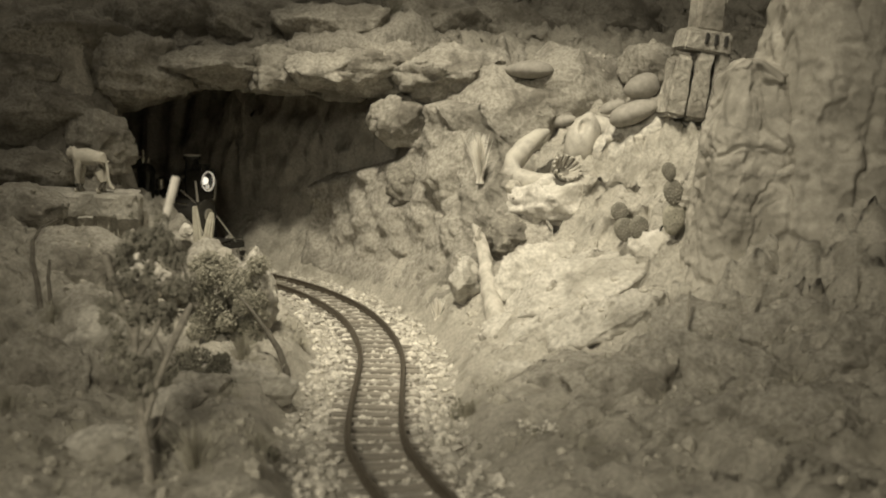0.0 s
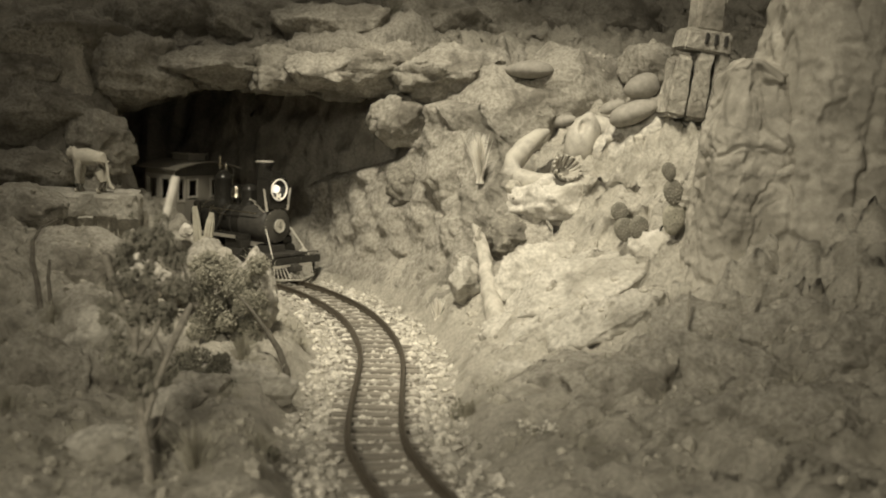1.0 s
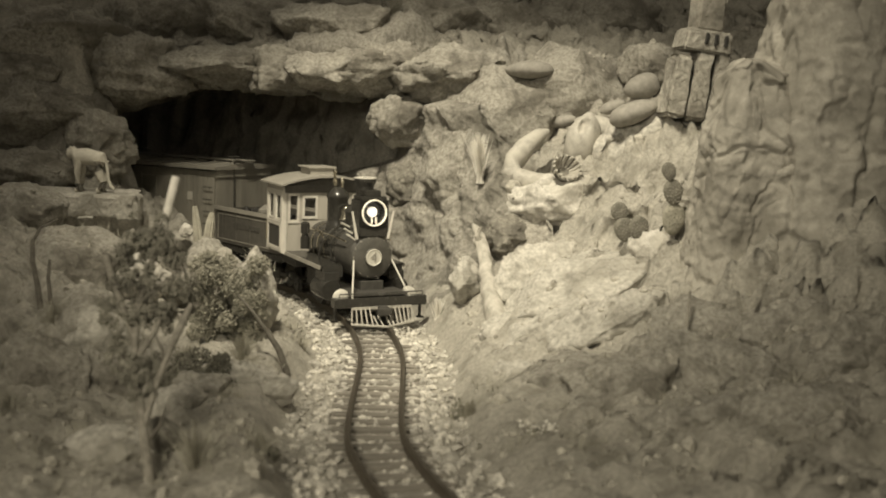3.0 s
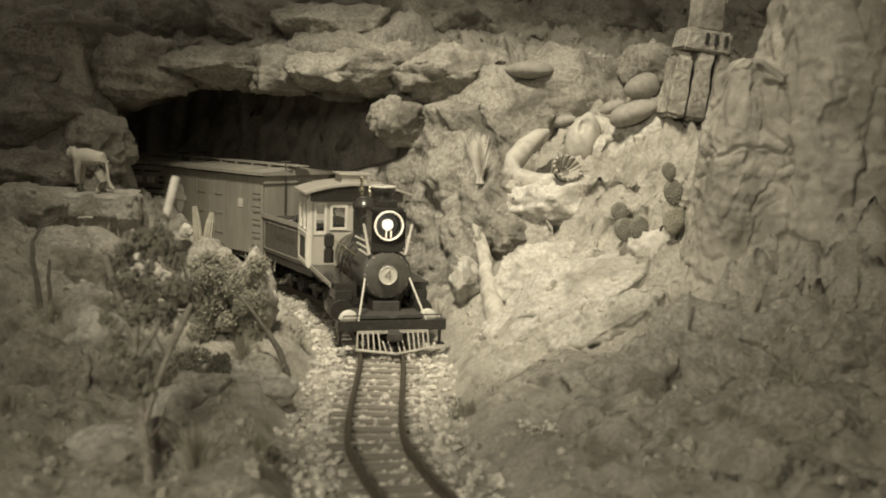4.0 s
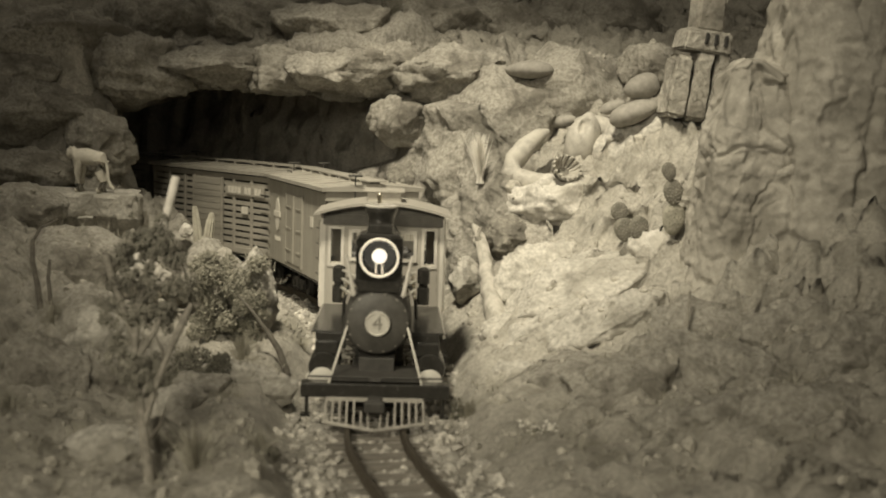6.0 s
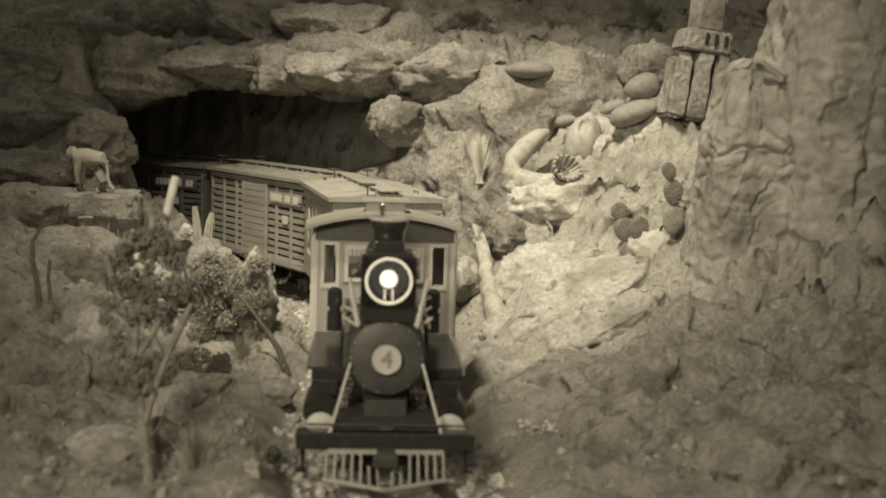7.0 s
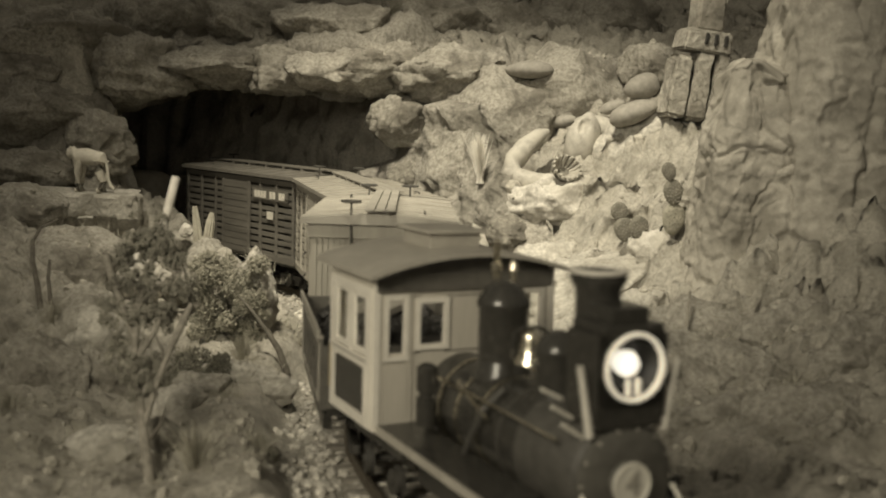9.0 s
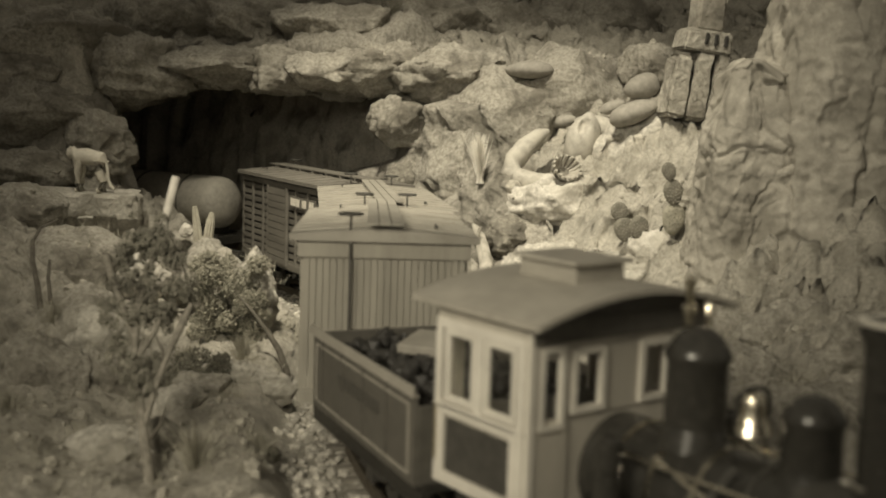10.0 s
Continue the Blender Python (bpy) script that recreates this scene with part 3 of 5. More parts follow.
boulder(-0.177, 1.738, 0.381, 0.091, 0.072, 0.043, 0, 8, STONE, 1.5, "cracked grey boulder on the upper ledge")
boulder(-0.337, 1.799, 0.386, 0.094, 0.075, 0.049, 5, 9, STONE, 1.5, "cracked grey boulder on the upper ledge")
boulder(-0.486, 1.798, 0.373, 0.089, 0.071, 0.052, 0, 10, STONE, 1.5, "cracked grey boulder on the upper ledge")
boulder(-0.606, 1.642, 0.350, 0.111, 0.089, 0.051, 0, 11, STONE, 1.5, "cracked grey boulder on the upper ledge")
boulder(-0.031, 1.816, 0.408, 0.081, 0.064, 0.045, 0, 12, STONE, 1.5, "cracked grey boulder on the upper ledge")
boulder(0.090, 1.868, 0.398, 0.092, 0.074, 0.054, 0, 13, STONE, 1.5, "cracked grey boulder on the upper ledge")
boulder(0.248, 1.903, 0.415, 0.114, 0.091, 0.064, 0, 60, STONE, 1.5, "cracked grey boulder on the upper ledge")
boulder(-0.635, 1.595, 0.297, 0.075, 0.060, 0.042, 0, 61, STONE, 1.5, "cracked grey boulder on the upper ledge")
boulder(-0.600, 1.599, 0.244, 0.096, 0.077, 0.054, 0, 14, STONE, 1.5, "broad smooth boulder beside the tunnel mouth")
boulder(-0.506, 1.560, 0.203, 0.051, 0.041, 0.041, 0, 15, STONE, 1.5, "rough boulder above the animal statue")
boulder(-0.585, 1.513, 0.158, 0.067, 0.054, 0.036, 0, 16, STONE, 1.5, "rough boulder in the dry bank")
boulder(-0.505, 1.289, 0.119, 0.044, 0.035, 0.040, 0, 18, STONE, 1.0, "rough boulder in the dry bank")
boulder(-0.420, 1.191, 0.072, 0.064, 0.051, 0.040, 0, 19, STONE, 1.0, "rough boulder in the dry bank")
boulder(-0.371, 1.320, 0.071, 0.041, 0.033, 0.031, 0, 62, STONE, 1.0, "rough boulder in the dry bank")
boulder(-0.328, 0.950, 0.038, 0.043, 0.034, 0.043, 0, 20, STONE, 1.0, "rough boulder in the dry bank")
boulder(-0.336, 0.869, 0.027, 0.039, 0.031, 0.034, 0, 21, STONE, 1.0, "rough boulder in the dry bank")
boulder(-0.253, 0.917, 0.018, 0.031, 0.025, 0.029, 0, 22, STONE, 1.0, "rough boulder in the dry bank")
boulder(-0.169, 0.921, 0.018, 0.050, 0.030, 0.020, 3, 23, PALESTONE, 1.0, "flat pale stepping rock beside the gravel")
boulder(-0.206, 0.887, 0.019, 0.026, 0.021, 0.022, 0, 24, STONE, 1.0, "rough boulder in the dry bank")
boulder(-0.222, 0.722, 0.024, 0.033, 0.020, 0.0135, -4, 25, PALESTONE, 0.15, "smooth rounded stone in the sandy bank")
boulder(-0.197, 0.703, 0.006, 0.037, 0.029, 0.013, 0, 26, STONE, 1.0, "rough boulder in the dry bank")
boulder(-0.136, 0.701, 0.013, 0.024, 0.019, 0.011, 0, 28, STONE, 1.0, "rough boulder in the dry bank")
boulder(-0.188, 0.722, 0.030, 0.017, 0.014, 0.015, 10, 81, DARKSTONE, 0.6, "dark rounded lump at the foot of the little tree")
boulder(-0.207, 1.131, 0.046, 0.027, 0.042, 0.062, 20, 29, PALESTONE, 1.0, "tall pale leaning rock beside the bush")
boulder(-0.256, 1.208, 0.061, 0.041, 0.033, 0.041, 0, 30, STONE, 1.0, "rough boulder in the dry bank")
boulder(-0.329, 1.166, 0.070, 0.029, 0.023, 0.021, 0, 31, PALE, 1.0, "pale white rock behind the little tree")
boulder(-0.306, 1.269, 0.070, 0.046, 0.037, 0.040, 0, 63, STONE, 1.0, "rough boulder in the dry bank")
boulder(-0.295, 1.222, 0.117, 0.008, 0.007, 0.008, 0, 64, PALE, 1.0, "small white stone by the cactus")
boulder(-0.039, 1.556, 0.154, 0.039, 0.019, 0.037, 0, 32, DARKSTONE, 1.5, "dark angular rock in the cutting wall")
boulder(0.030, 1.290, 0.060, 0.020, 0.026, 0.028, 0, 35, PALESTONE, 1.2, "pale angular rock on the bright slope")
boulder(0.084, 1.332, 0.112, 0.033, 0.028, 0.024, 0, 36, DARKSTONE, 1.5, "dark split rock under the shells")
boulder(0.116, 1.211, 0.075, 0.055, 0.044, 0.036, -14, 37, PALESTONE, 1.3, "large pale rock on the slope")
boulder(0.146, 1.342, 0.152, 0.070, 0.047, 0.033, -12, 38, PALE, 1.5, "bright white craggy rock under the shells")
boulder(0.249, 1.351, 0.193, 0.081, 0.042, 0.084, 0, 39, PALESTONE, 0.7, "broad smooth pale rock face")
boulder(0.226, 1.127, 0.125, 0.034, 0.027, 0.025, 0, 40, PALE, 1.0, "pale rounded rock at the foot of the pillar")
boulder(0.140, 1.129, 0.027, 0.094, 0.066, 0.050, -26, 41, PALESTONE, 1.2, "great sloping slab of crumbling rock")
boulder(0.190, 1.156, 0.073, 0.065, 0.052, 0.033, -26, 66, PALESTONE, 1.2, "great sloping slab of crumbling rock")
boulder(0.060, 1.079, -0.001, 0.025, 0.027, 0.033, 0, 42, STONE, 1.0, "rough boulder in the dry bank")
boulder(0.234, 0.947, 0.064, 0.048, 0.039, 0.034, 0, 43, STONE, 1.3, "crumbling rock at the foot of the pillar")
boulder(0.309, 0.927, 0.076, 0.057, 0.045, 0.031, 0, 44, STONE, 1.3, "crumbling rock at the foot of the pillar")
boulder(0.347, 0.869, 0.071, 0.040, 0.032, 0.038, 0, 45, STONE, 1.3, "crumbling rock at the foot of the pillar")
boulder(0.286, 0.769, 0.040, 0.051, 0.041, 0.028, 0, 46, STONE, 1.2, "rough boulder in the dry bank")
boulder(0.208, 0.804, 0.028, 0.043, 0.034, 0.025, 0, 47, STONE, 1.0, "rough boulder in the dry bank")
boulder(0.161, 0.881, 0.036, 0.052, 0.042, 0.029, 0, 48, STONE, 1.2, "rough boulder in the dry bank")
boulder(0.134, 1.540, 0.274, 0.052, 0.042, 0.032, 0, 50, STONE, 1.0, "pale angular rock on the bright slope")
boulder(0.281, 1.527, 0.334, 0.036, 0.029, 0.028, 0, 51, STONE, 1.0, "grey rock leaning on the carved stone")

boulder(0.077, 1.515, 0.258, 0.090, 0.055, 0.058, -15, 70, STONE, 0.8, "rough slope rock between the ledge and the shells")
boulder(0.176, 1.566, 0.305, 0.090, 0.060, 0.056, -10, 71, STONE, 0.6, "rough slope rock between the ledge and the shells")
boulder(0.032, 1.496, 0.184, 0.062, 0.043, 0.062, 0, 72, STONE, 0.8, "rough slope rock between the ledge and the shells")
boulder(-0.545, 1.418, 0.093, 0.055, 0.044, 0.041, 0, 73, STONE, 1.0, "rough boulder under the statue ledge")
boulder(-0.346, 1.026, 0.054, 0.035, 0.028, 0.030, 0, 74, STONE, 1.0, "rough boulder in the dry bank")
boulder(0.140, 1.150, 0.072, 0.083, 0.067, 0.030, -27, 75, PALESTONE, 1.3, "crumbling ridge of pale rock above the track")
boulder(0.073, 1.128, 0.025, 0.032, 0.026, 0.024, -27, 76, PALESTONE, 1.2, "crumbling ridge of pale rock above the track")

boulder(0.118, 1.070, 0.040, 0.070, 0.034, 0.026, -26, 90, PALESTONE, 1.6, "long crumbling rock rib rising up the slope")
boulder(0.168, 1.030, 0.064, 0.058, 0.034, 0.024, -24, 91, PALESTONE, 1.6, "long crumbling rock rib rising up the slope")
boulder(0.078, 0.985, 0.006, 0.034, 0.030, 0.026, -20, 92, PALESTONE, 1.5, "broken pale rock at the slope's foot")
boulder(0.128, 0.930, 0.026, 0.050, 0.036, 0.026, -18, 93, STONE, 1.6, "broken layered rock on the slope")
boulder(0.196, 0.900, 0.052, 0.046, 0.030, 0.026, -20, 94, STONE, 1.6, "broken layered rock on the slope")
boulder(0.250, 0.860, 0.052, 0.046, 0.034, 0.028, 16, 95, STONE, 1.6, "broken layered rock below the pillar")
boulder(-0.300, 0.930, 0.046, 0.030, 0.026, 0.030, -12, 96, PALESTONE, 1.5, "upright split rock in the dry bank")
boulder(-0.275, 0.890, 0.030, 0.026, 0.022, 0.030, 8, 97, STONE, 1.5, "upright split rock in the dry bank")
boulder(-0.207, 0.846, 0.020, 0.020, 0.015, 0.017, -6, 98, PALESTONE, 1.3, "small square pale rock under the shrub")


def pebble(x, y, z, sx, sy, sz, tilt, mat, label):
    bm = bmesh.new()
    bmesh.ops.create_icosphere(bm, subdivisions=4, radius=1)
    for v in bm.verts:
        v.co.x += .12 * math.sin(2 * v.co.z + x * 90)
        v.co *= 1 + .05 * noise.noise(v.co * 1.5 + Vector((x * 50, y * 50, 0)))
        v.co = Vector((v.co.x * sx, v.co.y * sy, v.co.z * sz))
    ob = part("pebble", bm, mat, None, label, True)
    ob.matrix_world = pose(x, y, z, 0, -tilt, 0)
    return tagged(ob, "", "pebble", "pebbles on the slope")


pebble(0.113, 1.500, 0.324, 0.0332, 0.0199, 0.0126, 5, PEBBLE, "smooth grey river pebble on the slope")
pebble(0.262, 1.460, 0.306, 0.0250, 0.0148, 0.0170, 18, PEBBLE, "smooth grey river pebble on the slope")
pebble(0.224, 1.320, 0.269, 0.0320, 0.0192, 0.0139, 20, PEBBLE, "smooth grey river pebble on the slope")
pebble(0.210, 1.380, 0.276, 0.0167, 0.0100, 0.0087, 15, PEBBLE, "smooth grey river pebble on the slope")
pebble(0.170, 1.320, 0.188, 0.0188, 0.0113, 0.0069, -5, PEBBLE, "smooth grey river pebble on the slope")
pebble(0.124, 1.310, 0.177, 0.0117, 0.0070, 0.0152, 0, PALE, "small white stone among the shells")
pebble(0.064, 1.420, 0.191, 0.0224, 0.0135, 0.0075, 35, PEBBLE, "smooth grey river pebble on the slope")
pebble(0.154, 1.420, 0.256, 0.0149, 0.0090, 0.0082, 10, PEBBLE, "smooth grey river pebble on the slope")


def build_scree():
    """Small broken stones lying about on the slopes and the bank."""
    base = bmesh.new()
    bmesh.ops.create_icosphere(base, subdivisions=2, radius=1)
    shape = np.array([v.co[:] for v in base.verts])
    tri = np.array([[v.index for v in f.verts] for f in base.faces])
    base.free()
    rng = np.random.default_rng(9)
    deps = bpy.context.evaluated_depsgraph_get()
    spots = []
    while len(spots) < 2600:
        x, y = rng.uniform(-.62, .5), rng.uniform(.6, 1.9)
        if abs(beside(np.array([[x, y]]))[0][0]) < .085:
            continue
        top = .30 if y < 1.52 else 1.0
        hit, place, normal, _, ob, _ = scene.ray_cast(deps, Vector((x, y, top)), Vector((0, 0, -1)))
        if hit and place.z > -.03 and normal.z > .72 and ob.name.split(".")[0] in ("ground", "boulder", "cliff_overhang", "wall_tunnel"):
            spots.append((*place, rng.gamma(1.3, .0011) + .0005))
    a = np.array(spots)
    n = len(a)
    v = shape[None] * (1 + rng.uniform(-.22, .22, (n, len(shape), 1))) * rng.uniform(.6, 1.3, (n, 1, 3)) * a[:, None, 3:4]
    v += a[:, None, :3]
    faces = (tri[None] + (np.arange(n) * len(shape))[:, None, None]).reshape(-1, 3)
    ob = array_mesh("scree", v.reshape(-1, 3), faces, GRAVELROCK, smooth=False)
    tagged(ob, "small broken stones scattered over the rock slopes", "rubble", kind="stuff")


bpy.context.view_layer.update()
build_scree()

# ---- shells, statue, carved stone, wood ----


def build_slab():
    bm = box((0, 0, 0, .150, .110, .056))
    bmesh.ops.subdivide_edges(bm, edges=bm.edges[:], cuts=31, use_grid_fill=True)
    for v in bm.verts:
        c = v.co.copy()
        low = max(0, .028 - c.z) / .056
        edge = max(abs(c.x) / .075, abs(c.y) / .055)
        v.co.y += .050 * max(0, low - .45) ** 1.3 * (1 if c.y < 0 else 0)
        v.co.x += .020 * low * (1 if c.x < -.03 else 0)
        side = noise.fractal(Vector((c.x * 40, c.y * 40, c.z * 16)), .8, 2, 4)
        chip = noise.cell(Vector((c.x * 45 + 3, c.y * 45, c.z * 9))) * .006
        if edge > .97:
            v.co += Vector((c.x / .075 * .6, c.y / .055, 0)) * (side * .006 + chip - .003)
        v.co.z += noise.fractal(c * 60, .8, 2, 3) * .0016 - (.004 * max(0, edge - .93) / .07 if c.z > .02 else 0)
    ob = part("rock_slab", bm, PALESTONE, None, "flat-topped broken rock ledge carrying the animal statue", True)
    ob.matrix_world = pose(-0.474, 1.402, 0.1160, 0, 1, 12)
    tagged(ob, "", "rock")


build_slab()


def build_shells():
    path = [(.131, 1.405, .242), (.118, 1.395, .236), (.102, 1.385, .222), (.088, 1.378, .204), (.083, 1.374, .190), (.092, 1.368, .181), (.110, 1.364, .178), (.128, 1.362, .180), (.140, 1.362, .186)]
    horn = part("horn", tube(path, [.004, .0095, .013, .014, .0145, .0145, .013, .010, .005], 18), BONE, None, "pale curved horn lying on the bright slope", True)
    tagged(horn, "", "horn")
    bm = bmesh.new()
    bmesh.ops.create_icosphere(bm, subdivisions=4, radius=1)
    for v in bm.verts:
        c = v.co.copy()
        hole = max(0, 1 - ((c.x + .35) ** 2 + (c.z - .45) ** 2) / .10)
        if c.y < 0:
            v.co.y += hole * .5
        v.co *= 1 + .06 * math.sin(5 * c.x + 3 * c.z)
        v.co = Vector((v.co.x * .021, v.co.y * .020, v.co.z * .034))
    shell = part("shell", bm, BONE, None, "large pale oval shell with a hollow", True)
    shell.matrix_world = pose(.172, 1.362, .234, 0, 18, 0)
    tagged(shell, "", "shell", "shells")
    bm = bmesh.new()
    bmesh.ops.create_icosphere(bm, subdivisions=4, radius=1)
    for v in bm.verts:
        v.co = Vector((v.co.x * .042, v.co.y * .020, v.co.z * .018)) * (1 + .07 * noise.noise(v.co * 2.1))
    skull = part("shell", bm, BONE, None, "long smooth pale shell behind the oval one", True)
    skull.matrix_world = pose(.203, 1.385, .245, 0, 14, 0)
    tagged(skull, "", "shell", "shells")
    fluted = thing("scallop_shell", "fluted scallop shell, open and pale, among stones", "shell", "shells", at=pose(.145, 1.302, .199, -30, 10, 12))
    for i in range(15):
        a = radians(i * 24)
        c, d = math.cos(a), math.sin(a) * .82
        part("rib", tube([(.008 * c, .008, .008 * d), (.0145 * c, .004, .0145 * d), (.0175 * c, -.004, .0175 * d), (.0180 * c, -.008, .0180 * d)], [.0014, .0026, .0026, .0016], 8), BONE, fluted, "", True)
    # cup in a dark stone colour, which paints the hollow's shade
    cup = lathe([(.0005, .012), (.010, .0105), (.0165, .004), (.0185, -.004), (.0175, -.004), (.0150, .0045), (.009, .0085), (.0005, .0095)], (0, 0, 0), "Y", 24, True)
    part("cup", cup, DARKSTONE, fluted, "shell cup coloured dark for the shade in its hollow", True)


build_shells()


def build_statue():
    """A standing big cat, one plain mesh."""
    bm = bmesh.new()
    tube([(.030, 0, .036), (.026, .001, .040), (.010, 0, .041), (-.010, 0, .039), (-.020, 0, .037), (-.025, 0, .033)], [.006, .0095, .0098, .0088, .0095, .005], 14, bm)
    tube([(.024, 0, .040), (.033, 0, .045), (.040, -.002, .043)], [.0075, .0068, .0052], 12, bm)
    bmesh.ops.create_icosphere(bm, subdivisions=3, radius=.0072, matrix=Matrix.Translation((.039, -.002, .044)) @ Matrix.Diagonal((1.2, .9, .95, 1)))
    for side in (1, -1):
        bmesh.ops.create_icosphere(bm, subdivisions=2, radius=.002, matrix=Matrix.Translation((.0365, side * .0045 - .002, .0505)))
        tube([(.022, side * .005, .036), (.021, side * .006, .022), (.022, side * .006, .010), (.020, side * .006, .002), (.026, side * .006, .0018)], [.0080, .0062, .0047, .0044, .0034], 10, bm)
        tube([(-.018, side * .005, .036), (-.017, side * .006, .024), (-.023, side * .006, .013), (-.020, side * .006, .003), (-.014, side * .006, .0018)], [.0104, .0084, .0052, .0044, .0034], 10, bm)
    tube([(-.024, 0, .038), (-.029, 0, .030), (-.031, 0, .016), (-.036, .001, .008), (-.043, .001, .005)], [.0028, .0026, .0025, .0025, .0022], 8, bm)
    bmesh.ops.scale(bm, vec=(.66, .85, 1.0), verts=bm.verts)
    ob = part("animal_statue", bm, CAT, None, "pale stone-coloured big cat statue standing on a rock slab", True)
    ob.matrix_world = pose(-0.456, 1.382, 0.1440, 0, 0, 172) @ Matrix.Scale(1.12, 4)
    tagged(ob, "", "statue")


build_statue()


def worn_block(size, cuts, bevel, wear, seed, taper=0.0):
    bm = box((0, 0, 0, *size))
    bmesh.ops.subdivide_edges(bm, edges=bm.edges[:], cuts=cuts, use_grid_fill=True)
    bmesh.ops.bevel(bm, geom=[e for e in bm.edges if e.calc_face_angle(0) > 1], offset=bevel, segments=3, affect="EDGES")
    for v in bm.verts:
        v.co.x *= 1 - taper * (v.co.z / size[2] + .5)
        v.co += Vector((1, 1, .5)) * wear * noise.fractal(v.co * 60 + Vector((seed * 5, 0, 0)), 1, 2, 4)
    return bm


def build_carved_stone():
    stone = thing("carved_stone", "carved upright stone block with a slotted cap, beside the pillar", "carved stone", at=pose(.281, 1.300, .264, 0, 7, 8))
    for i, (x, w, h) in enumerate(((-.0150, .0240, .074), (.0100, .0225, .083), (.0320, .0180, .084))):
        bm = worn_block((w, .040, h), 9, .0045, .0034, i, .10)
        bmesh.ops.translate(bm, verts=bm.verts, vec=(x, 0, h / 2))
        part("column", bm, STONE, stone, "", True)
    bm = worn_block((.062, .044, .026), 9, .0035, .0016, 7, .10)
    bmesh.ops.translate(bm, verts=bm.verts, vec=(.009, 0, .0935))
    cap = part("cap", bm, STONE, stone, "pale cap with three dark slots", True)
    # nothing is cut out: black blocks paint the shade of the three slots
    for x in (.0050, .0165, .0290):
        part("slot", box((x, -.0212, .0960, .0042, .0060, .0130), bevel=.0008), COAL, cap, "black block for the shade in a slot")
    upper = part("stone_block", worn_block((.036, .036, .046), 7, .004, .0012, 9), STONE, None, "plain upright stone block above the carved stone", True)
    upper.matrix_world = pose(.312, 1.335, .392, 0, 4, 8)
    tagged(upper, "", "stone")


build_carved_stone()


def build_driftwood():
    wood = thing("driftwood", "bleached twisted driftwood trunk leaning on the slope", "driftwood")
    line = [(.036, 1.305, .128), (.0400, 1.295, .118), (.0455, 1.275, .106), (.0500, 1.245, .088), (.0545, 1.205, .068), (.0585, 1.170, .050), (.066, 1.140, .030)]
    girth = np.interp(np.linspace(0, 6, 40), range(7), [.0022, .0062, .0085, .0078, .0088, .0115, .0160])
    bm = tube(spline3(line, 40), list(girth), 22)
    for v in bm.verts:
        grain = noise.fractal(Vector((v.co.x * 260, v.co.y * 60, v.co.z * 60)), .8, 2, 3)
        v.co += Vector((.0026, .0020, .0004)) * grain + Vector((.0010, 0, 0)) * math.sin(v.co.z * 70)
    part("trunk", bm, DRIFT, wood, "", True)
    part("branch", tube([(.0455, 1.275, .106), (.040, 1.272, .118), (.043, 1.270, .128)], [.0055, .0040, .0018], 8), DRIFT, wood)
    part("root", tube([(.062, 1.155, .042), (.074, 1.150, .036), (.083, 1.150, .028)], [.006, .004, .002], 8), DRIFT, wood)
    root = part("dead_root", tube([(-.200, 1.040, .078), (-.183, 1.028, .064), (-.166, 1.008, .050), (-.152, .996, .034), (-.1435, .988, .016), (-.142, .985, .006)], [.0008, .0016, .0024, .0030, .0034, .0040], 10), BARK, None, "dark twisted dead root leaning on the pale rock", True)
    tagged(root, "", "dead wood")
    twig = thing("dead_twig", "thin dark leafless twig bending over the bank", "dead wood")
    part("stem", tube([(-.398, 1.10, .139), (-.404, 1.07, .134), (-.401, 1.04, .124), (-.390, 1.01, .108), (-.376, .985, .090), (-.366, .965, .074), (-.352, .945, .050)], [.0008, .0014, .002, .0024, .0026, .0028, .003], 8), BARK, twig, "", True)
    part("side_stem", tube([(-.370, 1.0, .112), (-.366, .985, .098), (-.357, .965, .078), (-.349, .948, .052)], [.0012, .0018, .002, .0024], 8), BARK, twig, "", True)

    pale = part("dead_stalk", tube([(0.21, 0.905, 0.043), (0.213, 0.915, 0.08), (0.218, 0.93, 0.115)], [.0022, .0018, .0010], 8), BARKPALE, None, "pale dry stalk standing by the pillar", True)
    tagged(pale, "", "dead wood")


build_driftwood()

# ---- plants ----


def tufts(centres, count, leaf, seed, squash=1.0):
    """Many little leaf clumps over a set of balls (x, y, z, radius)."""
    base = bmesh.new()
    bmesh.ops.create_icosphere(base, subdivisions=1, radius=1)
    shape = np.array([v.co[:] for v in base.verts])
    tri = np.array([[v.index for v in f.verts] for f in base.faces])
    base.free()
    rng = np.random.default_rng(seed)
    c = np.array(centres)
    share = c[:, 3] ** 2 / (c[:, 3] ** 2).sum()
    i = rng.choice(len(c), count, p=share)
    d = rng.normal(size=(count, 3))
    d /= np.linalg.norm(d, axis=1)[:, None]
    lump = 1 + .35 * fractal(d + i[:, None] * 3.1, .45, 3, seed)
    r = c[i, 3] * (rng.uniform(.25, 1, count) ** .35) * lump
    at = c[i, :3] + d * r[:, None] * (1, 1, squash)
    v = shape[None] * (1 + rng.uniform(-.45, .45, (count, len(shape), 1))) * rng.uniform(.45, 1.35, (count, 1, 3)) * leaf * rng.uniform(.6, 1.3, (count, 1, 1))
    v += at[:, None, :]
    return v.reshape(-1, 3), (tri[None] + (np.arange(count) * len(shape))[:, None, None]).reshape(-1, 3)


def crown(name, centres, count, leaf, seed, mat, parent, label=""):
    ob = array_mesh(name, *tufts(centres, count, leaf, seed), mat, smooth=False)
    ob.parent = parent
    return tagged(ob, label)


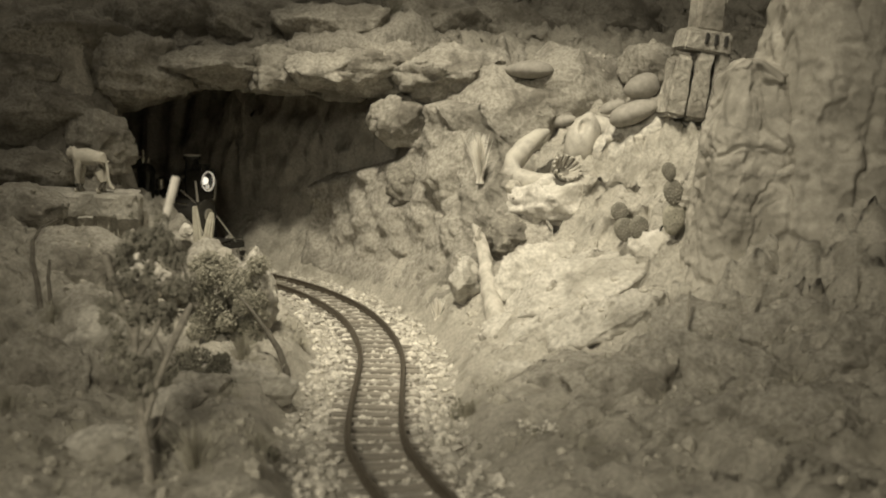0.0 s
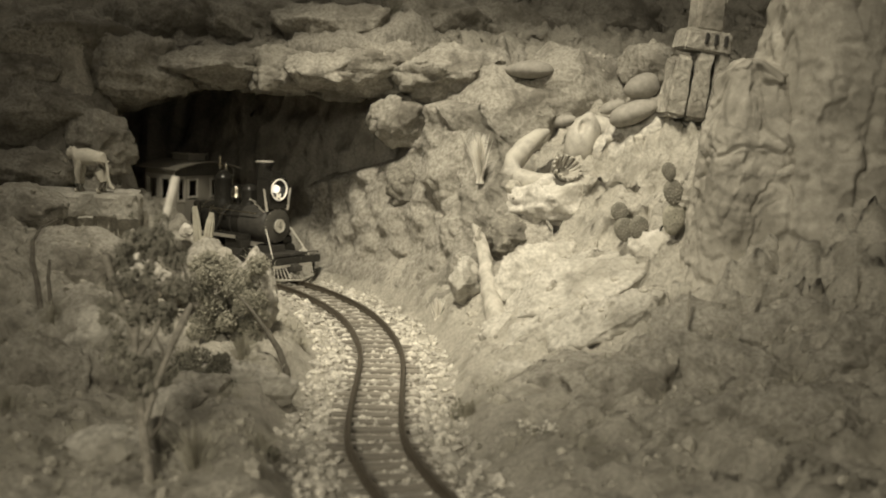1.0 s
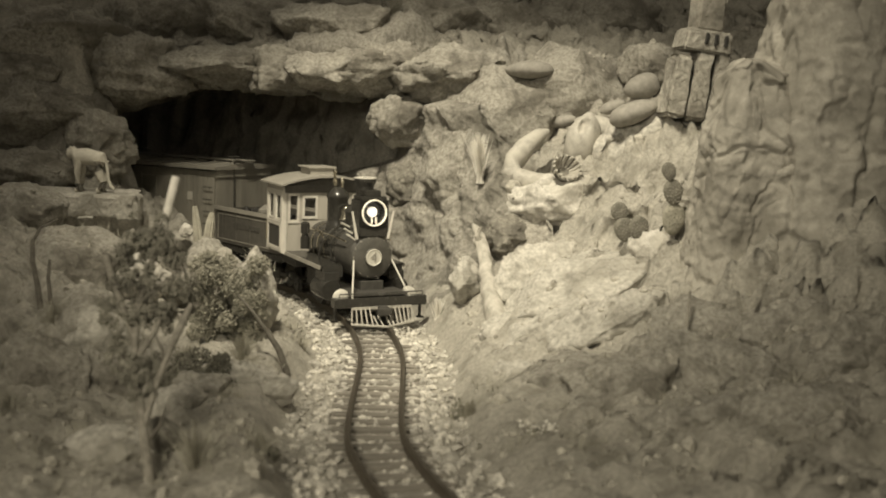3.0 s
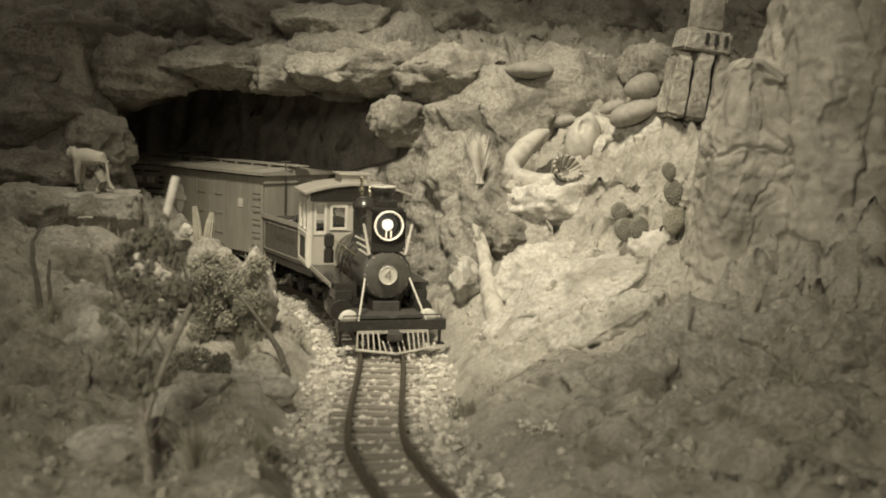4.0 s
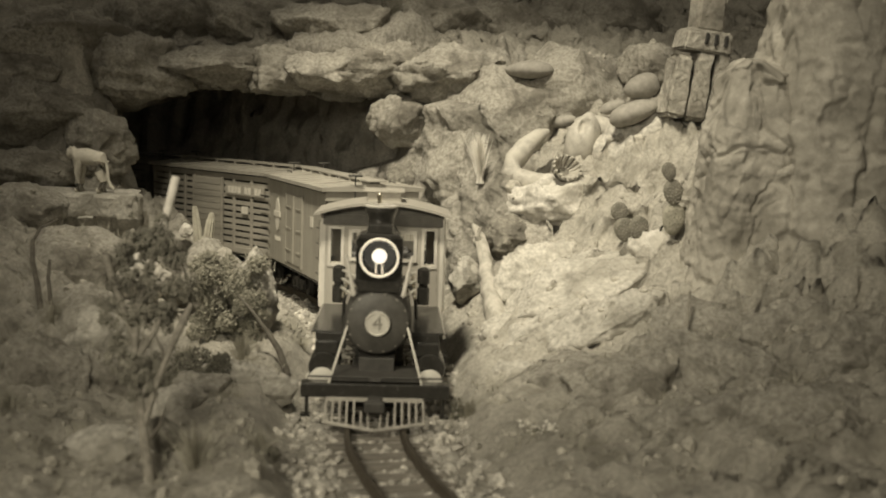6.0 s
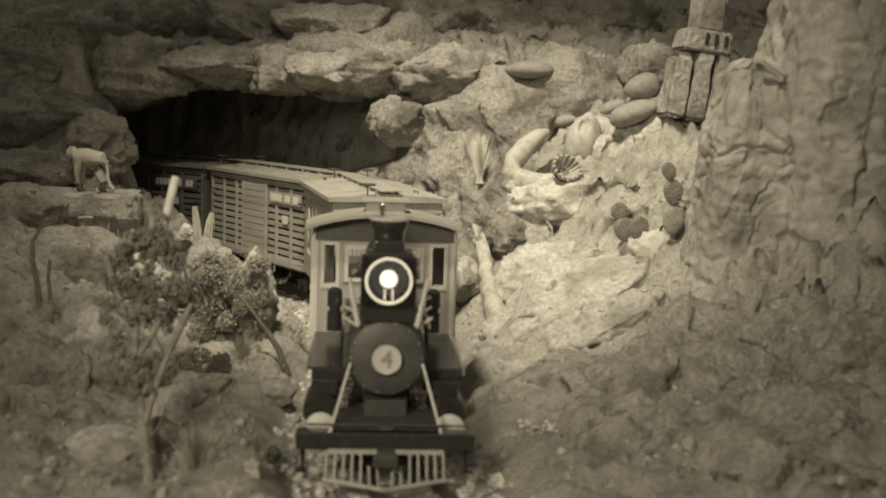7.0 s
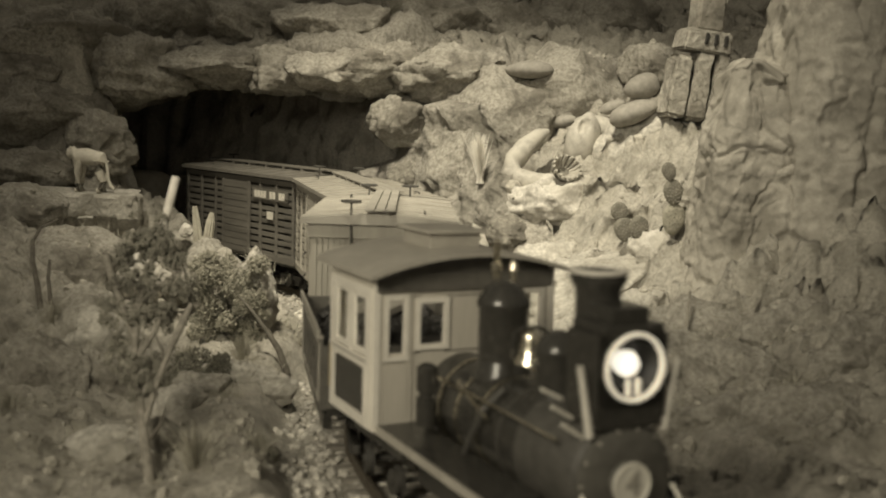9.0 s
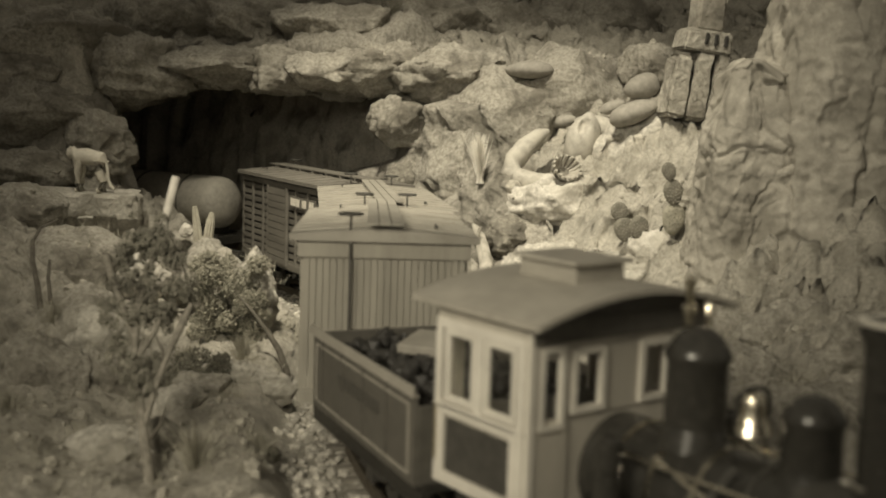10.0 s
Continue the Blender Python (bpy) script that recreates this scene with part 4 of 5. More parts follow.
def build_bushes():
    bush = thing("bush", "dense bushy shrub with small pale leaf clumps on a rock", "shrub", "shrubs")
    rng = random.Random(3)
    part("stem", tube([(-.222, 1.10, .005), (-.221, 1.09, .04), (-.217, 1.085, .07)], [.005, .004, .003], 8), BARK, bush)
    balls = [(-.217 + rng.uniform(-.036, .034), 1.078 + rng.uniform(-.02, .03), .066 + rng.uniform(-.062, .042), rng.uniform(.0065, .0125)) for _ in range(64)]
    crown("crown", balls, 21000, .00095, 3, LEAF, bush)
    low = thing("bush", "low rounded shrub beside the flat rock", "shrub", "shrubs")
    part("stem", tube([(-.207, .905, .0), (-.207, .90, .022)], [.004, .003], 8), BARK, low)
    balls = [(-.207 + rng.uniform(-.030, .030), .905 + rng.uniform(-.015, .02), .030 + rng.uniform(-.012, .014), rng.uniform(.008, .014)) for _ in range(14)]
    crown("crown", balls, 6500, .0009, 4, LEAF, low)
    for k, (x, y, z, w) in enumerate(((.034, .912, .000, .018), (.050, .822, .000, .016), (-.13, .755, .010, .012), (-.030, 1.625, .345, .020))):
        cushion = thing("cushion_plant", "low dark cushion plant creeping beside the gravel", "plant", "cushion plants")
        balls = [(x + rng.uniform(-w, w), y + rng.uniform(-w, w), z + rng.uniform(-.003, .004), rng.uniform(.35, .6) * w) for _ in range(9)]
        crown("crown", balls, 700, .0010, 10 + k, LEAF if k < 2 else DARKLEAF, cushion)

    for k, (x, y, z) in enumerate(((.082, .806, .020), (.093, .736, .014))):
        flowers = thing("flowering_plant", "tiny pale flowers in low growth beside the track", "plant", "flowering plants")
        crown("leaves", [(x + rng.uniform(-.012, .012), y + rng.uniform(-.01, .01), z - .002, .005) for _ in range(6)], 260, .0010, 50 + k, DARKLEAF, flowers)
        crown("blossoms", [(x + rng.uniform(-.014, .014), y + rng.uniform(-.01, .01), z + .003, .005) for _ in range(6)], 70, .0011, 60 + k, STRAWPALE, flowers)


build_bushes()


def build_tree():
    tree = thing("small_tree", "small crooked tree with a cut pale stem and tufted crown", "tree")
    part("trunk", tube([(-.181, .668, -.004), (-.190, .682, .030), (-.199, .702, .054), (-.207, .718, .074), (-.213, .735, .094), (-.216, .752, .118), (-.213, .770, .143), (-.209, .788, .166)], [.0042, .0034, .0031, .0028, .0027, .0026, .0026, .0025], 12), BARKPALE, tree, "", True)
    part("cut_stem", tube([(-.2085, .790, .168), (-.206, .800, .188), (-.203, .808, .2075)], [.0030, .0033, .0034], 14), CUTWOOD, tree, "pale bare cut stem", True)
    part("branch", tube([(-.196, .697, .048), (-.192, .712, .072), (-.186, .728, .096), (-.179, .738, .114), (-.175, .742, .124)], [.0022, .0021, .0024, .0029, .0018], 10), BARKPALE, tree, "", True)
    part("branch", tube([(-.214, .738, .098), (-.226, .750, .118), (-.238, .762, .140), (-.243, .768, .152)], [.0024, .0022, .0030, .0026], 10), BARKPALE, tree, "", True)
    part("branch", tube([(-.216, .752, .118), (-.205, .760, .130), (-.194, .768, .140)], [.0022, .0018, .0012], 8), BARKPALE, tree)
    part("branch", tube([(-.210, .728, .086), (-.200, .740, .104), (-.198, .752, .116)], [.0022, .0018, .0012], 8), BARKPALE, tree)
    for a, b in (((-.202, .706, .060), (-.213, .716, .082)), ((-.193, .690, .038), (-.183, .704, .060)), ((-.205, .714, .069), (-.221, .728, .090)), ((-.189, .720, .085), (-.198, .730, .104))):
        middle = ((a[0] + b[0]) / 2 + .0025, (a[1] + b[1]) / 2, (a[2] + b[2]) / 2)
        part("twig", tube([a, middle, b], [.0014, .0011, .0006], 6), BARK, tree, "", True)
    spots = [((-.211, .783, .166), .016), ((-.199, .780, .158), .012), ((-.222, .780, .158), .012), ((-.205, .760, .122), .014), ((-.228, .758, .124), .014), ((-.190, .764, .132), .011), ((-.217, .742, .104), .013), ((-.236, .756, .112), .010), ((-.198, .752, .112), .011), ((-.224, .735, .092), .009), ((-.214, .756, .140), .008), ((-.205, .712, .070), .010), ((-.196, .722, .082), .009), ((-.214, .722, .082), .009), ((-.234, .770, .150), .009)]
    rng = random.Random(8)
    for k, (c, r) in enumerate(spots):
        balls = [(c[0] + rng.uniform(-r, r) * 1.0, c[1] + rng.uniform(-r, r) * .8, c[2] + rng.uniform(-r, r) * .95, r * rng.uniform(.26, .52)) for _ in range(11)]
        crown("crown", balls, 1100 if k < 3 else 620, .00085, 30 + k, SAGE, tree)


build_tree()


def build_cactus():
    cactus = thing("columnar_cactus", "twin ribbed columnar cactus growing behind the bush", "cactus", "cacti")
    for path, radii in ((((-.281, 1.222, .085), (-.2815, 1.222, .11), (-.2835, 1.222, .130), (-.2855, 1.222, .146)), (.0052, .0055, .0044, .0028)), (((-.273, 1.221, .085), (-.270, 1.221, .108), (-.2672, 1.221, .128), (-.2655, 1.221, .1395)), (.0045, .0060, .0052, .0024)), (((-.2765, 1.218, .085), (-.2755, 1.218, .10), (-.275, 1.218, .112)), (.004, .0042, .002))):
        pts = spline3(path, 14)
        rr = np.interp(np.linspace(0, 1, 14), np.linspace(0, 1, len(radii)), radii)
        bm = tube(pts, list(rr), 20)
        for k, v in enumerate(bm.verts):
            i, j = divmod(k, 20)
            c = Vector(pts[i])
            v.co = c + (v.co - c) * (1.0 if j % 2 else .78)
        part("column", bm, CACTUS, cactus, "", False)
    pear = thing("prickly_pear", "prickly pear cactus with stacked oval pads", "cactus", "cacti")

    def pad(x, y, z, w, h, turn, mat, owner):
        bm = bmesh.new()
        bmesh.ops.create_icosphere(bm, subdivisions=3, radius=1)
        for v in bm.verts:
            v.co = Vector((v.co.x * w * (1 + .18 * v.co.z), v.co.y * w * .34, v.co.z * h))
        ob = part("pad", bm, mat, owner, "", True)
        ob.matrix_local = pose(x, y, z, -8, turn, 14)
        dots = bmesh.new()
        for i in range(34):
            a, r = i * 2.4, math.sqrt((i + .5) / 34) * .88
            u, q = r * math.cos(a), r * math.sin(a)
            bmesh.ops.create_icosphere(dots, subdivisions=1, radius=.0010, matrix=Matrix.Translation((u * w * (1 + .18 * q), -w * .34 * math.sqrt(max(0, 1 - r * r)), q * h)))
        part("areoles", dots, BARKPALE, ob)

    pad(.2325, 1.085, .163, .0125, .0165, 14, DARKLEAF, pear)
    pad(.2310, 1.086, .190, .0105, .0135, -8, CACTUSDARK, pear)
    pad(.2255, 1.086, .211, .0075, .0098, -14, CACTUSDARK, pear)
    low = thing("prickly_pear", "low prickly pear cactus with rounded pads on the slope", "cactus", "cacti")
    pad(.191, 1.128, .146, .0115, .0130, -10, CACTUSDARK, low)
    pad(.204, 1.118, .150, .0105, .0125, 18, CACTUSDARK, low)
    pad(.187, 1.140, .163, .0095, .0115, -25, CACTUSDARK, low)


build_cactus()


def grass(x, y, z, h, spread, count, seed, mat, label, lean=(0, 0)):
    """A tuft of thin blades that fan out from one root."""
    rng = np.random.default_rng(seed)
    verts, faces = [], []
    for _ in range(count):
        a, out, up = rng.uniform(0, 6.28), abs(rng.normal(0, 1)) * spread, h * rng.uniform(.6, 1.05)
        tip = np.array((math.cos(a) * out + lean[0], math.sin(a) * out + lean[1], up))
        root = np.array((rng.normal(0, spread * .18), rng.normal(0, spread * .18), -.002))
        side = np.array((-math.sin(a + 1), math.cos(a + 1), 0)) * .00045
        mid = root * .45 + tip * .5 + (0, 0, h * .10)
        k = len(verts)
        verts += [root - side, root + side, mid + side * .8, mid - side * .8, tip, tip + side * .2]
        faces += [(k, k + 1, k + 2, k + 3), (k + 3, k + 2, k + 5, k + 4)]
    ob = array_mesh("grass_tuft", np.array(verts), np.array(faces), mat, smooth=False)
    ob.matrix_world = pose(x, y, z)
    return tagged(ob, label, "grass", "grass tufts")


def build_litter():
    """Short dry blades and straw lying thick on the bank and at the foot of the slope."""
    rng = np.random.default_rng(21)
    deps = bpy.context.evaluated_depsgraph_get()
    verts, faces = [], []
    clumps = 0
    while clumps < 620:
        x, y = (rng.uniform(-.42, -.11), rng.uniform(.62, 1.25)) if rng.random() < .68 else (rng.uniform(.0, .30), rng.uniform(.68, 1.05))
        r = abs(beside(np.array([[x, y]]))[0][0])
        if r < .088 or fractal(np.array([[x, y, 0.0]]), .09, 2, 5)[0] < -.15:
            continue
        hit, place, normal, _, ob, _ = scene.ray_cast(deps, Vector((x, y, .25)), Vector((0, 0, -1)))
        if not hit or normal.z < .55 or ob.name.split(".")[0] not in ("ground", "boulder"):
            continue
        clumps += 1
        for _ in range(int(rng.integers(5, 14))):
            a, h = rng.uniform(0, 6.28), rng.uniform(.004, .015)
            lean = rng.uniform(.3, 1.6)
            root = np.array(place) + (rng.normal(0, .004), rng.normal(0, .004), -.001)
            tip = root + np.array((math.cos(a) * h * lean, math.sin(a) * h * lean, h * .7))
            side = np.array((-math.sin(a), math.cos(a), 0)) * .00035
            k = len(verts)
            verts += [root - side, root + side, tip + side * .3, tip - side * .3]
            faces.append((k, k + 1, k + 2, k + 3))
    ob = array_mesh("dry_grass", np.array(verts), np.array(faces), STRAW, smooth=False)
    tagged(ob, "short dry grass and straw scattered on the bank", "grass", kind="stuff")


bpy.context.view_layer.update()
build_litter()
GT = "tuft of dry straw-coloured grass in the sand"
grass(-.345, .940, .048, .040, .012, 150, 1, STRAW, GT)
grass(-.190, 1.015, .014, .034, .014, 170, 2, STRAW, GT)
grass(-.160, .688, .014, .042, .013, 200, 3, STRAW, GT)
grass(-.128, .750, .012, .022, .012, 120, 4, STRAW, GT)
grass(-.172, .862, .014, .020, .012, 120, 5, STRAW, GT)
grass(-.150, 1.14, -.002, .020, .012, 110, 6, STRAW, GT)
grass(.030, .905, .000, .020, .014, 110, 7, STRAW, GT)
grass(-.330, .80, .014, .030, .012, 130, 8, STRAW, GT)
grass(-.088, 1.735, .415, .040, .030, 60, 9, DARKLEAF, "dark spiky plant on the upper ledge")
grass(0.045, 1.392, 0.174, .062, .0085, 620, 10, STRAWPALE, "bleached fan-shaped bundle of dry straw", (-.006, -.004))
grass(-.004, 1.312, .008, .026, .006, 160, 11, STRAWPALE, "small bleached white tuft at the wall's foot")
grass(-.235, .985, .018, .026, .012, 100, 12, STRAW, GT)
grass(.115, .76, .014, .018, .012, 90, 13, STRAW, GT)


# ---- train: each vehicle's x axis points ahead, its origin lies on the rail's top ----
TRAIN, AXLES = [], []


def add_axle(parent, x, radius, mat, spokes=False):
    """A wheelset that turns on its own axle."""
    bm = bmesh.new()
    for side in (1, -1):
        y = side * .0205
        rod((0, y - .002, 0), (0, y + .002, 0), radius, seg=24, bm=bm)
        rod((0, y - side * .003 - .0006, 0), (0, y - side * .003 + .0006, 0), radius + .002, seg=24, bm=bm)
        rod((0, y + side * .0015, 0), (0, y + side * .0035, 0), radius * .3, seg=12, bm=bm)
    rod((0, -.02, 0), (0, .02, 0), .002, seg=10, bm=bm)
    ob = part("wheelset", bm, mat, parent)
    ob.matrix_local = pose(x, 0, radius)
    AXLES.append((ob, x, radius, radius))
    return ob


def frame_bars(y0, y1, z0, z1, x, w, d, side_axis="Y"):
    """Four bars round an opening in a wall across x (or across y)."""
    a = [((y0 + y1) / 2, z0, y1 - y0 + w, w), ((y0 + y1) / 2, z1, y1 - y0 + w, w), (y0, (z0 + z1) / 2, w, z1 - z0 - w), (y1, (z0 + z1) / 2, w, z1 - z0 - w)]
    if side_axis == "Y":
        return [(x, cy, cz, d, sy, sz) for cy, cz, sy, sz in a]
    return [(cy, x, cz, sy, d, sz) for cy, cz, sy, sz in a]


def arched_roof(x0, x1, half, edge_z, rise, thick, seg=16):
    """A barrel roof with a thick eaves edge."""
    bm = bmesh.new()
    rows = []
    for x in (x0, x1):
        top, low = [], []
        for i in range(seg + 1):
            y = half * (2 * i / seg - 1)
            z = edge_z + rise * (1 - (y / half) ** 2)
            top.append(bm.verts.new((x, y, z + thick)))
            low.append(bm.verts.new((x, y, z)))
        rows.append(top + low[::-1])
    n = len(rows[0])
    for i in range(n):
        bm.faces.new((rows[0][i], rows[0][(i + 1) % n], rows[1][(i + 1) % n], rows[1][i]))
    bm.faces.new(rows[0][::-1])
    bm.faces.new(rows[1])
    bmesh.ops.recalc_face_normals(bm, faces=bm.faces)
    return bm


def build_locomotive():
    loco = thing("steam_locomotive", "black model steam locomotive with lit headlight and cream cab", "locomotive")
    C = .080  # boiler axis
    R = .0290
    # smokebox and boiler
    part("smokebox", lathe([(.0, -.055), (R, -.055), (R, -.003), (R - .002, 0), (R - .003, .0005), (0, .0006)], (0, 0, C), "X", 40), SOOT, loco, "sooty black smokebox", True)
    front = part("smokebox_door", lathe([(0, 0), (.0265, 0), (.0265, .0022), (.024, .0036), (.012, .0052), (0, .0056)], (.0004, 0, C), "X", 40), CHEEK, loco, "dark grey round smokebox door", True)
    for i in range(14):
        a = 2 * math.pi * i / 14
        part("rivet", lathe([(.0014, 0), (.0012, .001), (.0004, .0015)], (.0024, .0248 * math.cos(a), C + .0248 * math.sin(a)), "X", 8), STOCKROOF, front)
    plate = part("number_plate", lathe([(0, 0), (.0105, 0), (.0105, .0018), (.0098, .0022), (.0092, .0014), (0, .0014)], (.0072, 0, C), "X", 32), WHITE, loco, "pale round plate with the figure 4", True)
    part("plate_boss", lathe([(.0118, 0), (.0118, .0030), (.0112, .0036), (0, .0036)], (.0040, 0, C), "X", 28), CHEEK, front, "", True)
    curve = bpy.data.curves.new("figure", "FONT")
    curve.body, curve.size, curve.extrude, curve.align_x, curve.align_y = "4", .0175, .0006, "CENTER", "CENTER"
    figure = new("figure", curve)
    bpy.context.view_layer.update()
    mesh = bpy.data.meshes.new_from_object(figure.evaluated_get(bpy.context.evaluated_depsgraph_get()))
    bpy.data.objects.remove(figure)
    mesh.materials.clear()
    mesh.materials.append(STOCKROOF)
    digit = new("figure", mesh)
    digit.parent = plate
    digit.matrix_local = Matrix.Translation((.0088, 0, C)) @ Euler((radians(90), 0, radians(90))).to_matrix().to_4x4()
    boiler = part("boiler", lathe([(0, -.180), (R - .002, -.180), (R - .002, -.054), (0, -.054)], (0, 0, C), "X", 40), BLACK, loco, "glossy black boiler", True)
    for x in (-.075, -.100, -.125, -.148):
        part("boiler_band", lathe([(R - .002, -.001), (R - .0012, -.001), (R - .0012, .001), (R - .002, .001)], (x, 0, C), "X", 40, True), SOOT if x > -.08 else BRASS, boiler, smooth=True)
    # chimney, domes, bell
    part("chimney", lathe([(.012, .1065), (.0105, .112), (.0110, .120), (.0112, .164), (.0118, .168), (.0135, .171), (.0142, .174), (.0136, .1765), (.0115, .177), (.0085, .176), (.0085, .15), (0, .15)], (-.027, 0, 0), "Z", 32), BLACK, loco, "tall straight black chimney with flared cap", True)
    part("chimney_rim", lathe([(.0140, .1755), (.0147, .1762), (.0147, .1772), (.0115, .1778), (.0112, .1768)], (-.027, 0, 0), "Z", 32, True), CABFRAME, loco, "pale worn chimney rim", True)
    part("sand_dome", lathe([(.0155, .102), (.0132, .108), (.0126, .112), (.0126, .128), (.0134, .1295), (.0134, .1312), (.0116, .1345), (.0085, .1382), (.004, .1405), (0, .141)], (-.060, 0, 0), "Z", 28), BLACK, loco, "rounded black sand dome", True)
    part("steam_dome", lathe([(.0175, .102), (.0150, .108), (.0142, .112), (.0142, .142), (.0155, .144), (.0155, .146), (.0138, .149), (.0105, .154), (.0062, .157), (.0040, .158), (0, .1582)], (-.122, 0, 0), "Z", 32), BLACK, loco, "tall glossy black steam dome", True)
    part("whistle", lathe([(.0022, .156), (.0022, .160), (.0036, .161), (.0036, .164), (.0020, .165), (.0020, .172), (.0026, .173), (.0026, .177), (.0008, .179)], (-.126, -.0035, .003), "Z", 14), BRASS, loco, "polished brass whistle", True)
    part("safety_valve", lathe([(.0018, .154), (.0018, .162), (.0028, .163), (.0022, .168), (.0006, .170)], (-.122, .0055, 0), "Z", 12), BRASS, loco, "polished brass safety valve", True)
    bell = part("bell", lathe([(.0088, .1085), (.0082, .1095), (.0062, .114), (.0052, .120), (.0050, .124), (.0034, .126), (.0012, .127)], (-.0905, 0, .0085), "Z", 24), BRASS, loco, "polished bright bell", True)
    yoke = tube([(-.0905, .011, .104), (-.0905, .0115, .126), (-.0905, .0105, .1335), (-.0905, .005, .1365), (-.0905, -.005, .1365), (-.0905, -.0105, .1335), (-.0905, -.0115, .126), (-.0905, -.011, .104)], .0012)
    part("yoke", yoke, BLACK, bell)
    # headlamp over the smokebox
    lamp = part("headlamp", lathe([(.0172, -.024), (.0176, -.022), (.0176, -.001), (.0168, 0), (.0152, .0002), (.0148, -.002), (.0130, -.014), (.004, -.021), (.0005, -.021)], (.006, 0, .1355), "X", 36), BLACK, loco, "round black headlamp housing", True)
    # the rim is no lamp: its glow replaces the reflector's reflection
    part("lamp_rim", lathe([(.0147, 0), (.0147, .0012), (.0160, .0018), (.0168, .0010), (.0168, -.0005), (.0147, -.0008)], (.006, 0, .1355), "X", 40, True), RINGGLOW, lamp, "reflector rim with added glow in place of the bulb's reflection", True)
    part("bulb", lathe([(.0030, -.012), (.0032, -.009), (.0056, -.006), (.0064, -.0015), (.0050, .0018), (.0022, .0034), (0, .0037)], (.001, 0, .1360), "X", 20), GLOW, lamp, "glowing headlight bulb", True)
    # the holder is given the same glow, as if lit by the bulb
    part("bulb_holder", box((.005, .0027, .1260, .003, .0012, .008), (.005, -.0027, .1260, .003, .0012, .008)), RINGGLOW, lamp)
    case = part("lamp_box", box((-.009, 0, .1125, .027, .0358, .0130), bevel=.0008), BLACK, loco, "square black headlamp case")
    for side in (1, -1):
        part("case_side", box((-.009, side * .0187, .1310, .027, .0016, .0400)), BLACK, case)
    part("case_back", box((-.0222, 0, .1310, .0014, .0358, .0400)), BLACK, case)
    part("case_top", box((-.009, 0, .1530, .028, .0340, .0050), (-.009, 0, .1590, .020, .0210, .0080), bevel=.0012), BLACK, case)
    plate_bm = bmesh.new()
    inner, outer = [], []
    for i in range(32):
        a = 2 * math.pi * i / 32
        c, d = math.cos(a), math.sin(a)
        k = 1 / max(abs(c), abs(d))
        inner.append(plate_bm.verts.new((.0046, .0166 * c, .1355 + .0166 * d)))
        outer.append(plate_bm.verts.new((.0046, .0192 * c * min(k, 1.28), .1340 + .0185 * d * min(k, 1.28))))
    for i in range(32):
        j = (i + 1) % 32
        plate_bm.faces.new((inner[i], outer[i], outer[j], inner[j]))
    bmesh.ops.solidify(plate_bm, geom=plate_bm.faces[:], thickness=.0012)
    part("case_front", plate_bm, BLACK, case)
    for side in (1, -1):
        part("flag_post", tube([(.002, side * .0208, .103), (.002, side * .0250, .124), (.002, side * .0276, .1370)], [.0021, .0016, .0014]), CABFRAME, loco, "small pale rod beside the headlamp")
        for k in range(3):
            part("lamp_step", rod((-.004 - k * .010, side * .0205, .1010 + k * .0070), (-.004 - k * .010, side * .0320, .1085 + k * .0060), .0011, seg=8), WHITE, loco, "small pale slanted rod")
        part("handrail", tube([(-.012, side * .0305, .099), (-.06, side * .0315, .100), (-.11, side * .0315, .100), (-.150, side * .0315, .100)], .0010), BRASS, loco, "thin brass handrail")
        part("steam_pipe", tube([(-.082, side * .020, .106), (-.086, side * .031, .094), (-.092, side * .0335, .080), (-.10, side * .034, .066)], .0016), SOOT, loco)
        part("feed_pipe", tube([(-.118, side * .0300, .103), (-.100, side * .0300, .096), (-.080, side * .0310, .091)], .0012), BRASS, loco, "thin polished feed pipe")
        part("air_pump", lathe([(.0062, .074), (.0062, .090), (.0045, .0905), (.0045, .094), (.0062, .0945), (.0062, .108), (.003, .110)], (-.135, side * .041, 0), "Z", 18), BLACK, loco, "", True)
        part("running_board", box((-.102, side * .0435, .0655, .150, .030, .002), (-.028, side * .041, .058, .006, .026, .014), bevel=.0006), BLACK, loco, "black running board")
        part("valve_edge", box((-.102, side * .0580, .0640, .150, .0015, .005)), ROOF, loco)
        cyl = part("cylinder", lathe([(0, -.040), (.0135, -.040), (.0135, .0), (.0125, .002), (0, .002)], (-.018, side * .046, .036), "X", 28), BLACK, loco, "black steam cylinder", True)
        part("cylinder_cover", lathe([(0, .0), (.0112, .0), (.0112, .0015), (.0098, .0028), (.005, .0036), (0, .0038)], (.014, side * .0450, .0320), "X", 28), WHITE, cyl, "pale domed cylinder cover", True)
        part("valve_chest", box((-.037, side * .044, .053, .036, .020, .012), bevel=.0015), BLACK, loco)
        part("brace", rod((.005, side * .0255, .0765), (.036, side * .0385, .033), .0011, seg=8), WHITE, loco, "pale slanting brace rod")
        part("side_rod", box((-.10, side * .0265, .018, .075, .002, .004)), BRASS, loco)
        part("main_frame", box((-.10, side * .0135, .028, .20, .003, .024)), SOOT, loco)
    # front beam and cowcatcher
    part("buffer_beam", box((.030, 0, .029, .014, .122, .012), bevel=.0012), BLACK, loco, "black front buffer beam")
    part("front_deck", box((.008, 0, .0375, .050, .074, .003), (-.010, 0, .044, .030, .030, .012), bevel=.0008), SOOT, loco)
    part("beam_rail", tube([(.036, -.055, .036), (.036, -.055, .0405), (.036, -.006, .0405), (.036, -.004, .0375), (.036, .004, .0375), (.036, .006, .0405), (.036, .055, .0405), (.036, .055, .036)], .0008), SOOT, loco)
